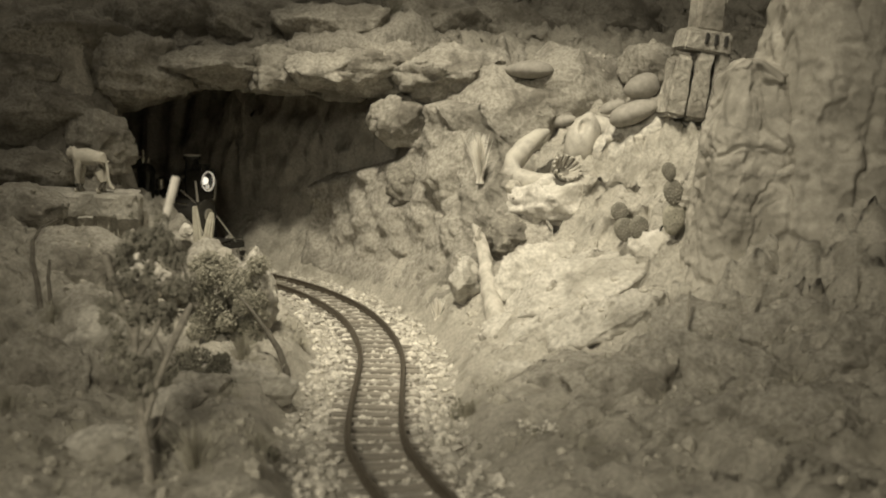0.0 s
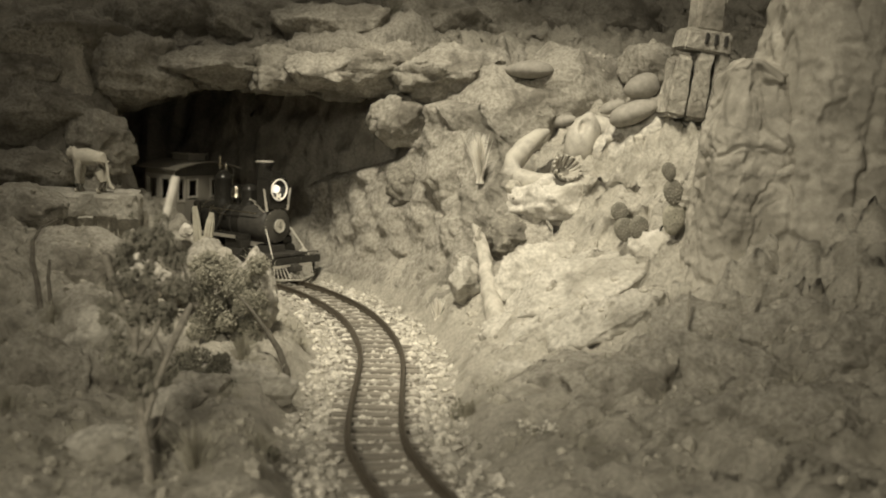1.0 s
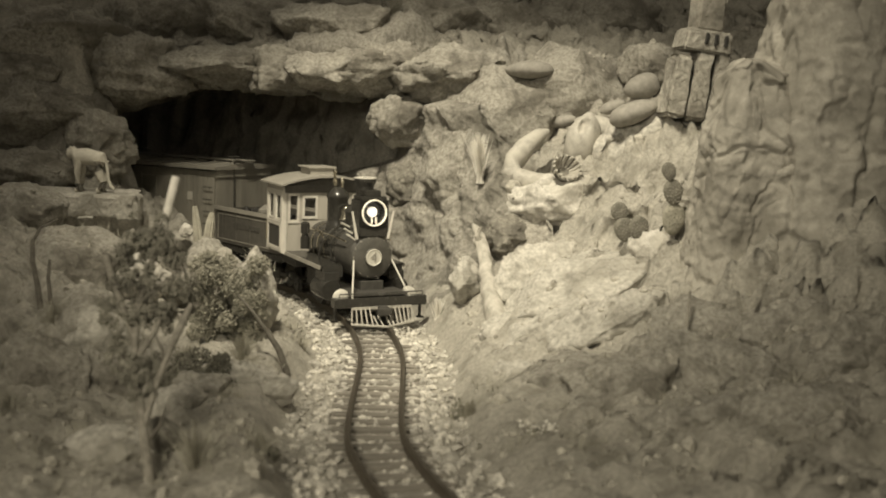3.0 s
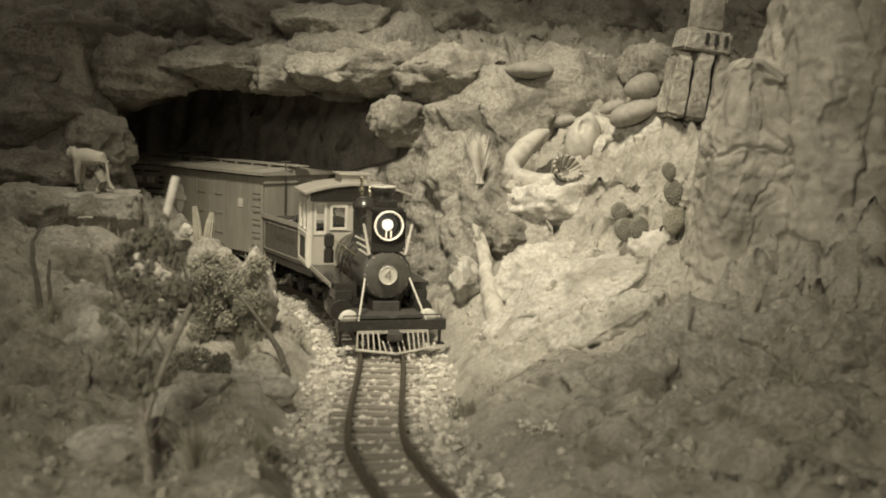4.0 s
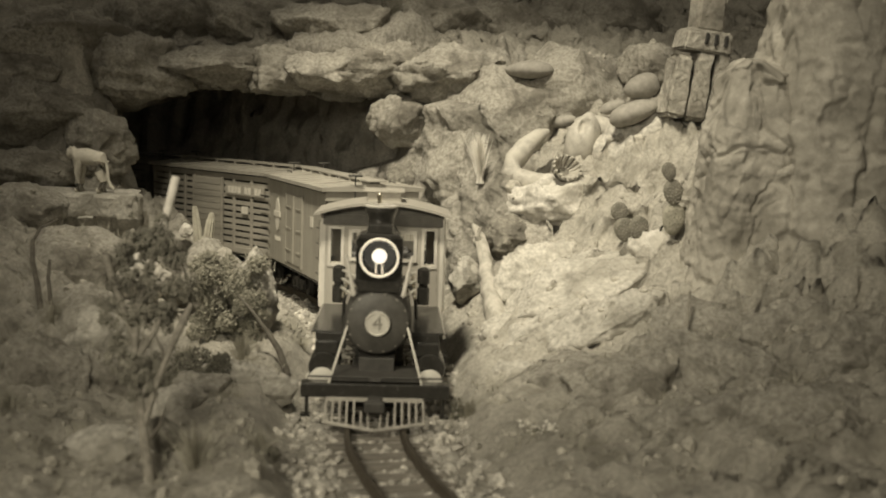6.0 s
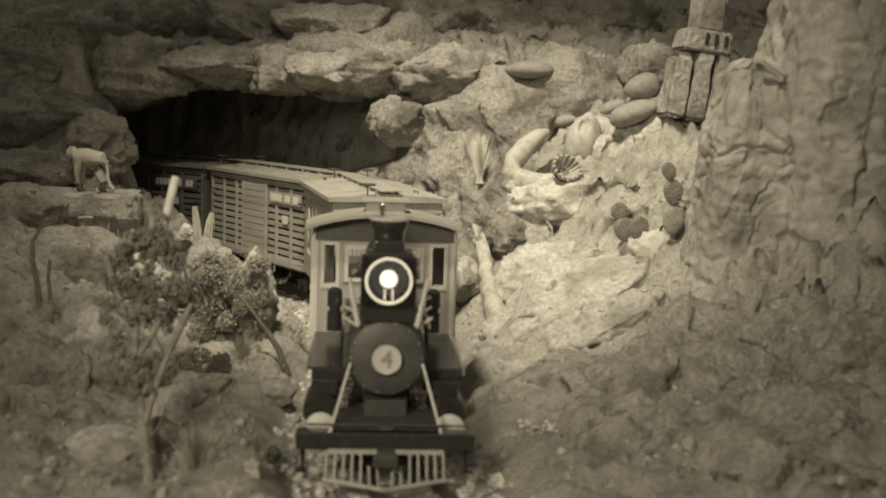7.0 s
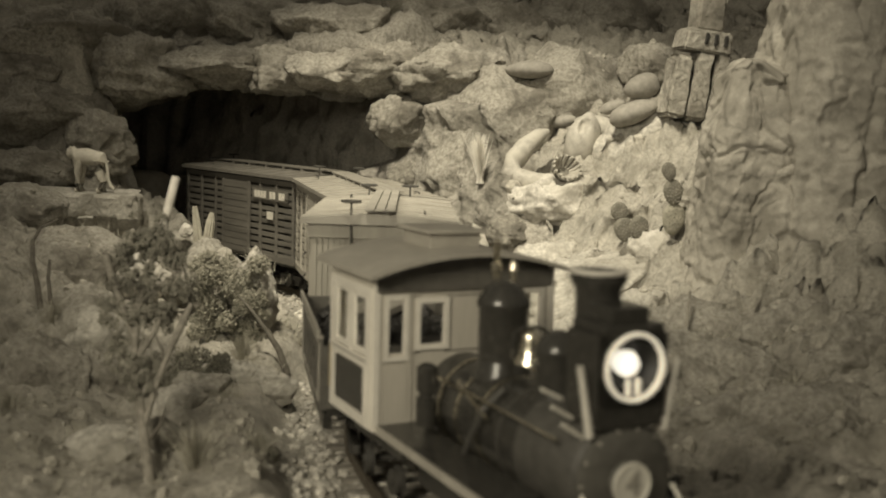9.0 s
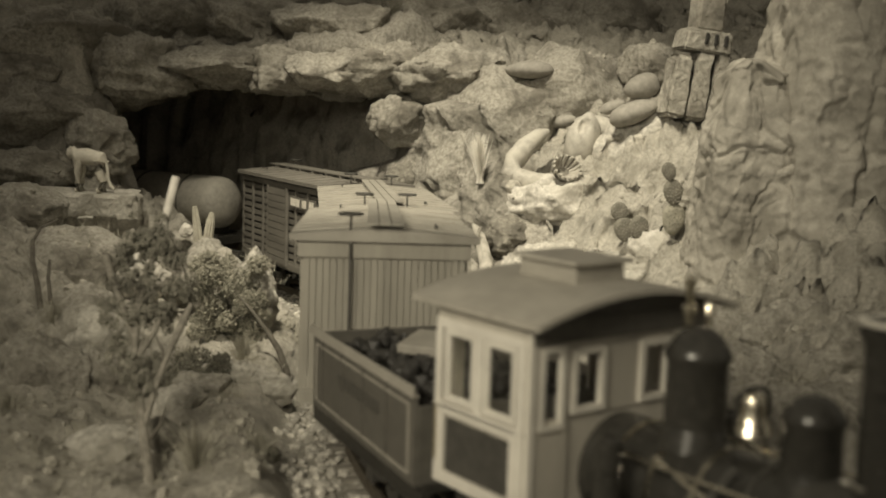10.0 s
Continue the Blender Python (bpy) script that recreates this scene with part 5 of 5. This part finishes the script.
    part("coupler", box((.040, 0, .019, .016, .012, .012), (.048, 0, .019, .006, .017, .009), bevel=.0015), SOOT, loco, "black knuckle coupler")
    pilot = part("cowcatcher", box((.0375, .0215, .0225, .003, .036, .0030), (.0375, -.0215, .0225, .003, .036, .0030)), BONE, loco, "slatted pale cowcatcher")
    for side in (1, -1):
        part("pilot_foot", rod((.058, 0, .0022), (.0415, side * .0415, .0040), .0016, seg=8), BONE, pilot)
        for k in range(7):
            y = side * (.0045 + k * .0060)
            reach = .058 - .0165 * abs(y) / .0415
            part("pilot_bar", rod((reach, y, .0028), (.0382, y * .95 + side * .001, .0222 if k > 1 else .012), .0010, seg=6), BONE, pilot)
        part("step_post", box((.026, side * .0565, .016, .003, .003, .020), (.026, side * .0575, .006, .008, .008, .002)), BLACK, loco)
    # cab
    x0, x1, half, z0, z1 = -.238, -.170, .0610, .064, .158
    cab = part("cab", box((x1, 0, .0865, .002, .118, .045)), CABWOOD, loco, "cream boarded cab")
    part("front_header", box((x1, 0, .1505, .002, .118, .017)), CABWOOD, cab)
    part("front_centre_panel", box((x1, 0, .1255, .002, .030, .035)), CABWOOD, cab)
    for y in (.0570, -.0570):
        part("corner_post", box((x1, y, .1255, .002, .006, .035)), CABWOOD, cab)
    for y in (.0350, -.0350):
        part("window_post", box((x1, y, .1255, .002, .008, .035)), CABWOOD, cab)
    for side in (1, -1):
        y = side * half
        part("side_panel", box((-.204, y - side * .0005, .0845, .062, .0015, .036)), CABWOOD, cab)
        part("rear_post", box((x0, side * .052, .107, .002, .014, .086)), CABWOOD, cab)
        part("top_board", box((-.204, y, .1515, .068, .002, .015)), CABWOOD, cab)
        part("inset_panel", box((-.204, y + side * .0008, .0845, .050, .0012, .027)), SOOT, cab, "dark inset cab panel")
        trim = frame_bars(-.232, -.176, .068, .1025, y + side * .001, .0042, .003, "X") + frame_bars(-.236, -.172, .066, .1465, y + side * .0005, .0048, .0028, "X")
        trim += [(-.204, y, .1045, .068, .005, .003), (-.204, y, .125, .0055, .003, .040)]
        part("side_trim", box(*trim), CABFRAME, cab, "pale painted window trim")
        for cx in (-.2195, -.1885):
            part("window_frame", box(*frame_bars(cx - .0105, cx + .0105, .1085, .1425, y, .003, .0022, "X")), CABFRAME, cab)
            pane = part("pane", box((cx, y - side * .0004, .1255, .022, .0008, .036)), GLASS, cab)
            pane.visible_shadow = False
        # front windows with trim
        cy = side * .0465
        part("window_frame", box(*frame_bars(cy - .0065, cy + .0065, .106, .1435, x1 + .0012, .003, .003)), CABFRAME, cab)
        part("door_panel", box((x1 + .0012, cy, .084, .0014, .016, .036), *frame_bars(cy - .0095, cy + .0095, .066, .1465, x1 + .001, .0024, .002)), CABWOOD, cab)
        cy = side * .0230
        part("window_frame", box(*frame_bars(cy - .0095, cy + .0095, .112, .1405, x1 + .0012, .0032, .003)), CABFRAME, cab)
        part("grab_rail", rod((x0 + .001, side * .0635, .075), (x0 + .001, side * .0635, .104), .0009, seg=8), BRASS, cab)
        part("corner_post", box((x1 + .0002, side * .0592, .1105, .0048, .0040, .096)), CABFRAME, cab)
    part("frieze", box((x1 + .0022, 0, .1515, .0020, .1190, .0105)), TENDER, cab, "dark board under the cab roof")
    part("cab_floor", box((-.204, 0, .0635, .070, .118, .003)), BLACK, cab)
    part("backhead", box((-.184, 0, .088, .026, .046, .05), bevel=.004), SOOT, cab)
    roof = part("cab_roof", arched_roof(x0 - .016, x1 + .0155, .0680, .1555, .0120, .0026), ROOF, loco, "arched cab roof with overhanging eaves", True)
    for gx in (x0, x1 + .0005):
        gable = bmesh.new()
        rim = [(y, .1555 + .0120 * (1 - (y / .068) ** 2)) for y in np.linspace(-.060, .060, 13)]
        outline = [(-.060, .150)] + rim + [(.060, .150)]
        front = [gable.verts.new((gx + .0012, y, z)) for y, z in outline]
        back = [gable.verts.new((gx - .0012, y, z)) for y, z in outline]
        gable.faces.new(front)
        gable.faces.new(back[::-1])
        for i in range(len(outline)):
            j = (i + 1) % len(outline)
            gable.faces.new((front[i], front[j], back[j], back[i]))
        bmesh.ops.recalc_face_normals(gable, faces=gable.faces)
        part("gable_board", gable, TENDER, cab, "dark board under the arched roof")
    part("roof_vent", box((-.208, 0, .1735, .042, .034, .010), (-.208, 0, .1795, .048, .041, .0024), bevel=.0006), ROOF, roof, "raised roof ventilator")
    part("cab_under_frame", box((-.204, 0, .053, .078, .088, .018), bevel=.001), SOOT, loco)
    for x, rad in ((.004, .009), (-.070, .0165), (-.125, .0165), (-.225, .009)):
        add_axle(loco, x, rad, SOOT)
    TRAIN.append((loco, .0424, .2688, .0424))


def build_tender():
    tender = thing("coal_tender", "black model coal tender heaped with coal behind the cab", "tender")
    L, half = .183, .0570
    for side in (1, -1):
        part("tank_side", box((0, side * (half - .001), .0775, L, .002, .050), bevel=.0005), TENDER, tender, "dark riveted tank side")
        part("tank_end", box((side * L / 2, 0, .0775 if side < 0 else .0745, .002, 2 * half - .004, .050 if side < 0 else .044), bevel=.0005), TENDER, tender)
    part("tank_floor", box((0, 0, .070, L - .004, 2 * half - .006, .030)), SOOT, tender)
    for side in (1, -1):
        part("flared_top", box((0, side * (half + .0015), .1045, L + .003, .0016, .006), (0, side * half, .1020, L + .002, .0032, .0018)), ROOF, tender)
        part("side_panel", box(*frame_bars(-L / 2 + .008, L / 2 - .008, .058, .096, side * (half + .0004), .0012, .001, "X")), ROOF, tender)
        part("lettering", box(*[(.034 - i * .0085, side * (half + .0006), .082, .0052, .0008, .0075) for i in range(9)]), CHEEK, tender, "faint unreadable lettering bars")
        part("sill", box((0, side * .052, .046, L + .012, .006, .010), bevel=.0008), BLACK, tender)
        for x in (-.0465, .0465):
            part("truck_frame", box((x, side * .0285, .018, .046, .004, .006), (x, side * .0290, .017, .012, .006, .014), bevel=.001), SOOT, tender)
    bm = bmesh.new()
    for i in range(260):
        m = Matrix.Translation((random.uniform(-.086, .060), random.uniform(-.048, .048), .0)) @ Euler((random.uniform(0, 3), random.uniform(0, 3), 0)).to_matrix().to_4x4()
        m.translation.z = .083 + .014 * (1 - (m.translation.y / .055) ** 2) + random.uniform(-.002, .003)
        bmesh.ops.create_icosphere(bm, subdivisions=1, radius=random.uniform(.004, .0085), matrix=m @ Matrix.Diagonal((1, random.uniform(.6, 1), random.uniform(.5, .9), 1)))
    part("coal", bm, COAL, tender, "heap of shiny black coal")
    box_lid = part("tool_box", box((0, 0, 0, .034, .034, .006), bevel=.001), ROOF, tender, "pale square tool box lid")
    box_lid.matrix_local = pose(-.020, .000, .1055, 8, 0, 42)
    for x in (-.070, -.030, .010, .050):
        for side in (1, -1):
            part("rivet_strip", box((x, side * (half + .0004), .079, .0016, .0010, .044)), TENDER, tender)
    part("floor", box((0, 0, .052, L + .010, .106, .004)), BLACK, tender)
    for x in (-.066, -.028, .028, .066):
        add_axle(tender, x, .011, SOOT)
    TRAIN.append((tender, .287, .380, -.0465))


def add_bogie(car, x, mat=None):
    for side in (1, -1):
        part("bogie_side", box((x, side * .0285, .018, .052, .004, .007), (x, side * .030, .016, .012, .005, .016), (x - .019, side * .029, .0125, .010, .005, .010), (x + .019, side * .029, .0125, .010, .005, .010), bevel=.001), SOOT, car, "black bogie side frame")
    for dx in (-.019, .019):
        add_axle(car, x + dx, .0115, SOOT)


def build_car(kind, L, place):
    """A goods car: kind is reefer (boarded) or stock (slatted)."""
    H0, H1, half = .046, .1585, .0600
    if kind == "reefer":
        car = thing("refrigerator_car", "boarded refrigerator car with pale roof and oval emblem", "goods wagon", "goods wagons")
        wood, roofmat, trimmat = BOXWOOD, BOXROOF, BOXWOOD
    elif kind == "stock":
        car = thing("stock_car", "light brown slatted stock car with lettered board, coupled in the train", "goods wagon", "goods wagons")
        wood, roofmat, trimmat = STOCKWOOD, STOCKROOF, STOCKWOOD
    else:
        car = thing("stock_car", "dark slatted stock car with white lettering, coupled in the train", "goods wagon", "goods wagons")
        wood, roofmat, trimmat = DARKWOOD, DARKROOF, DARKWOOD
    part("under_frame", box((0, 0, H0 - .006, L, .09, .010), (0, .045, H0 - .004, L + .004, .004, .012), (0, -.045, H0 - .004, L + .004, .004, .012), bevel=.0008), BLACK, car)
    # ends of upright boards
    n = 24
    for end in (1, -1):
        pitch = (2 * half - .004) / n
        for i in range(n):
            part("board", box((end * (L / 2 - .0012), -half + .002 + pitch * (i + .5), (H0 + H1) / 2, .0024, pitch - .0004, H1 - H0), bevel=.00025), wood, car)
        part("end_beam", box((end * (L / 2 + .0012), 0, H0 + .003, .004, .118, .010), bevel=.0006), trimmat, car)
        part("end_fascia", box((end * (L / 2 + .0008), 0, H1 - .0025, .003, .1235, .013), bevel=.0006), trimmat, car)
        part("brake_shaft", tube([(end * (L / 2 + .0045), -end * .0245, H0), (end * (L / 2 + .0045), -end * .0245, .180)], .0009, 8), SOOT, car)
        part("brake_wheel", lathe([(.0082, 0), (.0092, .0008), (.0092, .0016), (.0082, .0022), (.0072, .0016), (.0072, .0008)], (end * (L / 2 + .0045), -end * .0245, .180), "Z", 20, True), SOOT, car, "small iron brake wheel", True)
        part("coupler", box((end * (L / 2 + .012), 0, .024, .024, .010, .010), (end * (L / 2 + .022), 0, .024, .008, .016, .010), bevel=.001), SOOT, car)
        for side in (1, -1):
            for k in range(5):
                part("rung", rod((end * (L / 2 - .004), side * (half + .0045), H0 + .012 + k * .019), (end * (L / 2 - .022), side * (half + .0045), H0 + .012 + k * .019), .0008, seg=6), SOOT, car)
    for side in (1, -1):
        y = side * (half - .0012)
        if kind == "reefer":
            m = 34
            pitch = (L - .006) / m
            for i in range(m):
                part("board", box((-L / 2 + .003 + pitch * (i + .5), y, (H0 + H1) / 2, pitch - .0004, .0022, H1 - H0), bevel=.00025), wood, car)
            door = part("door", box((0, y + side * .0016, .099, .070, .0022, .092), bevel=.0005), wood, car, "plain boarded side door")
            part("door_edge", box((-.036, y + side * .002, .099, .003, .003, .096), (.036, y + side * .002, .099, .003, .003, .096), (0, y + side * .002, .099, .0015, .004, .092)), wood, door)
            for zz in (.070, .099, .128):
                for hx in (-.024, .024):
                    part("hinge", box((hx, y + side * .0032, zz, .022, .0012, .0022)), wood, door)
            em = -.080
            bm = lathe([(0, 0), (.017, 0), (.017, .0008), (0, .0008)], (0, 0, 0), "Y", 28)
            bmesh.ops.scale(bm, vec=(.62, 1, 1.35), verts=bm.verts)
            bmesh.ops.translate(bm, verts=bm.verts, vec=(em, y + side * (.0016 if side > 0 else .0024), .112))
            part("emblem", bm, LETTER, car, "pale oval emblem")
            part("emblem_bar", box((em, y + side * .0026, .113, .030, .0016, .007)), LETTER, car, "plain emblem bar")
            part("lettering", box(*[(em - .012 + i * .006, y + side * .0013, .078, .004, .0008, .006) for i in range(5)]), LETTER, car, "small lettering bars")
            part("placard", box((.075, y + side * .0014, .118, .011, .001, .013)), LETTER, car)
        else:
            for row in range(11):
                z = H0 + .006 + row * .0094
                part("slat", box((0, y, z, L - .004, .0022, .0062), bevel=.0003), wood, car)
            for x in np.linspace(-L / 2 + .004, L / 2 - .004, 8):
                part("post", box((x, y + side * .0022, (H0 + H1) / 2, .0052, .0024, H1 - H0), bevel=.0003), trimmat, car)
            part("side_sill", box((0, y + side * .001, H0 + .001, L, .004, .008), (0, y + side * .001, H1 - .003, L, .004, .007)), trimmat, car)
            door = part("door", box((0, y + side * .0036, .1, .068, .0012, .104)), trimmat, car, "boarded sliding door")
            for r in range(11):
                part("door_board", box((0, y + side * .0050, H0 + .006 + r * .0094, .070, .0018, .0084)), trimmat, door)
            for hx in (-.036, .036):
                part("door_post", box((hx, y + side * .0045, .1, .004, .0036, .106)), trimmat, door)
            for c in (.092,):
                sign = part("letter_board", box((c, y + side * .0046, .137, .092, .0016, .015)), trimmat, car)
                bars = [(c + side * (.036 - i * .008), y + side * .0056, .137, .0062, .0008, .0100) for i in range(10) if i not in (4, 7)]
                part("lettering", box(*bars), LETTER, sign, "pale lettering bars")
            part("number_card", box((.092, y + side * .0040, .108, .015, .0012, .011)), LETTER, car, "small pale card")
            # near-black sheet behind the slats, standing in for the shade inside the car
            part("shade_sheet", box((0, y - side * .012, (H0 + H1) / 2, L - .01, .001, H1 - H0)), SOOT, car)
    # roof: two low slopes, hipped at the ends, with a running board
    bm = bmesh.new()
    e, hx, w = L / 2 + .006, L / 2 - .012 if kind == "reefer" else L / 2 + .006, half + .0075
    prof = [(-w, H1 + .003), (-w, H1 + .0075), (0, H1 + .0130), (w, H1 + .0075), (w, H1 + .003)]
    a = [bm.verts.new((e, y, z)) for y, z in prof]
    b = [bm.verts.new((-e, y, z)) for y, z in prof]
    if kind == "reefer":
        a[2].co.x, b[2].co.x = e - .0, -e + .0
    for i in range(5):
        bm.faces.new((a[i], a[(i + 1) % 5], b[(i + 1) % 5], b[i]))
    bm.faces.new(a[::-1])
    bm.faces.new(b)
    bmesh.ops.recalc_face_normals(bm, faces=bm.faces)
    roof = part("roof", bm, roofmat, car, "low pitched boarded roof")
    for x in np.linspace(-L / 2 + .02, L / 2 - .02, 9):
        for side in (1, -1):
            part("roof_rib", rod((x, side * .004, H1 + .0131), (x, side * w, H1 + .0077), .0010, seg=6), roofmat, roof)
    for k in (-1, 0, 1):
        part("walk_board", box((0, k * .0088, H1 + .0165, L + .030, .0078, .0018), bevel=.0003), roofmat, roof)
    for x in np.linspace(-L / 2 + .01, L / 2 - .01, 7):
        part("walk_support", box((x, 0, H1 + .0137, .004, .026, .0042)), roofmat, roof)
    for x, yy in ((L / 2 - .03, .038), (-L / 2 + .03, -.038)):
        part("roof_grab", tube([(x - .010, yy, H1 + .007), (x - .010, yy, H1 + .013), (x + .010, yy, H1 + .013), (x + .010, yy, H1 + .007)], .0008, 6), SOOT, roof)
    for x in (-L / 2 + .055, L / 2 - .055):
        add_bogie(car, x)
    TRAIN.append((car, place + .055, place + L - .055, .055 - L / 2))
    return car


def build_tank_car(L, place):
    """A tank wagon: a riveted cylinder with dished ends on a flat frame."""
    car = thing("tank_car", "pale cream tank car with dished ends, coupled in the train", "goods wagon", "goods wagons")
    r, z = .042, .104
    part("under_frame", box((0, 0, .046, L + .01, .070, .012), (0, .034, .050, L + .014, .005, .014), (0, -.034, .050, L + .014, .005, .014), bevel=.0008), BLACK, car)
    shell = [(0, -L / 2 - .002), (r * .45, -L / 2), (r * .78, -L / 2 + .006), (r * .95, -L / 2 + .015), (r, -L / 2 + .026)]
    tank = part("tank", lathe(shell + [(a, -h) for a, h in shell[::-1]], (0, 0, z), "X", 40), BONE, car, "pale cream tank", True)
    for x in (-.060, .040):
        part("tank_band", lathe([(r, -.0015), (r + .0008, -.0015), (r + .0008, .0015), (r, .0015)], (x, 0, z), "X", 40, True), SOOT, tank, "dark tank band", True)
    for x in (-.085, .085):
        part("saddle", box((x, 0, .060, .012, .060, .016), bevel=.001), SOOT, car)
    for end in (1, -1):
        part("coupler", box((end * (L / 2 + .012), 0, .024, .024, .010, .010), (end * (L / 2 + .022), 0, .024, .008, .016, .010), bevel=.001), SOOT, car)
    for x in (-L / 2 + .045, L / 2 - .045):
        add_bogie(car, x)
    TRAIN.append((car, place + .045, place + L - .045, .045 - L / 2))


build_locomotive()
build_tender()
build_car("reefer", .262, .441)
build_car("stock", .305, .716)
build_car("dark", .305, 1.060)
build_tank_car(.240, 1.488)


START = 0.9462
TICKS = np.arange(0, 10.5, .01)
SPEED = np.interp(TICKS, [0.0, 2.4, 3.0, 5.0, 7.0, 8.2, 9.0, 10.0], [0.1814, 0.1846, 0.1382, 0.15, 0.148, 0.1353, 0.1421, 0.1574])
GONE = START + np.concatenate([[0], np.cumsum((SPEED[1:] + SPEED[:-1]) * .005)])


def advance(t):
    """Arc of the headlamp along the track at t seconds."""
    return float(np.interp(t, TICKS, GONE))


def ride(s, front, rear, lead):
    """Pose of a vehicle whose bogies stand at two arcs behind s; its own origin is lead before the front one."""
    a, b = on_line(s - front), on_line(s - rear)
    za, zb = float(grade(s - front)), float(grade(s - rear))
    run = np.hypot(*(a - b))
    h = (a - b) / run
    o = a + h * lead
    return pose(o[0], o[1], za + (za - zb) / run * lead, 0, -math.degrees(math.atan2(za - zb, run)), math.degrees(math.atan2(h[1], h[0])))


def motions():
    for vehicle, front, rear, lead in TRAIN:
        walk(vehicle, [(i * .25, ride(advance(i * .25), front, rear, lead)) for i in range(41)])
    for axle, x, z, radius in AXLES:
        walk(axle, [(i * .1, pose(x, 0, z, 0, math.degrees((advance(i * .1) - advance(0)) / radius) % 360, 0)) for i in range(101)])


motions()
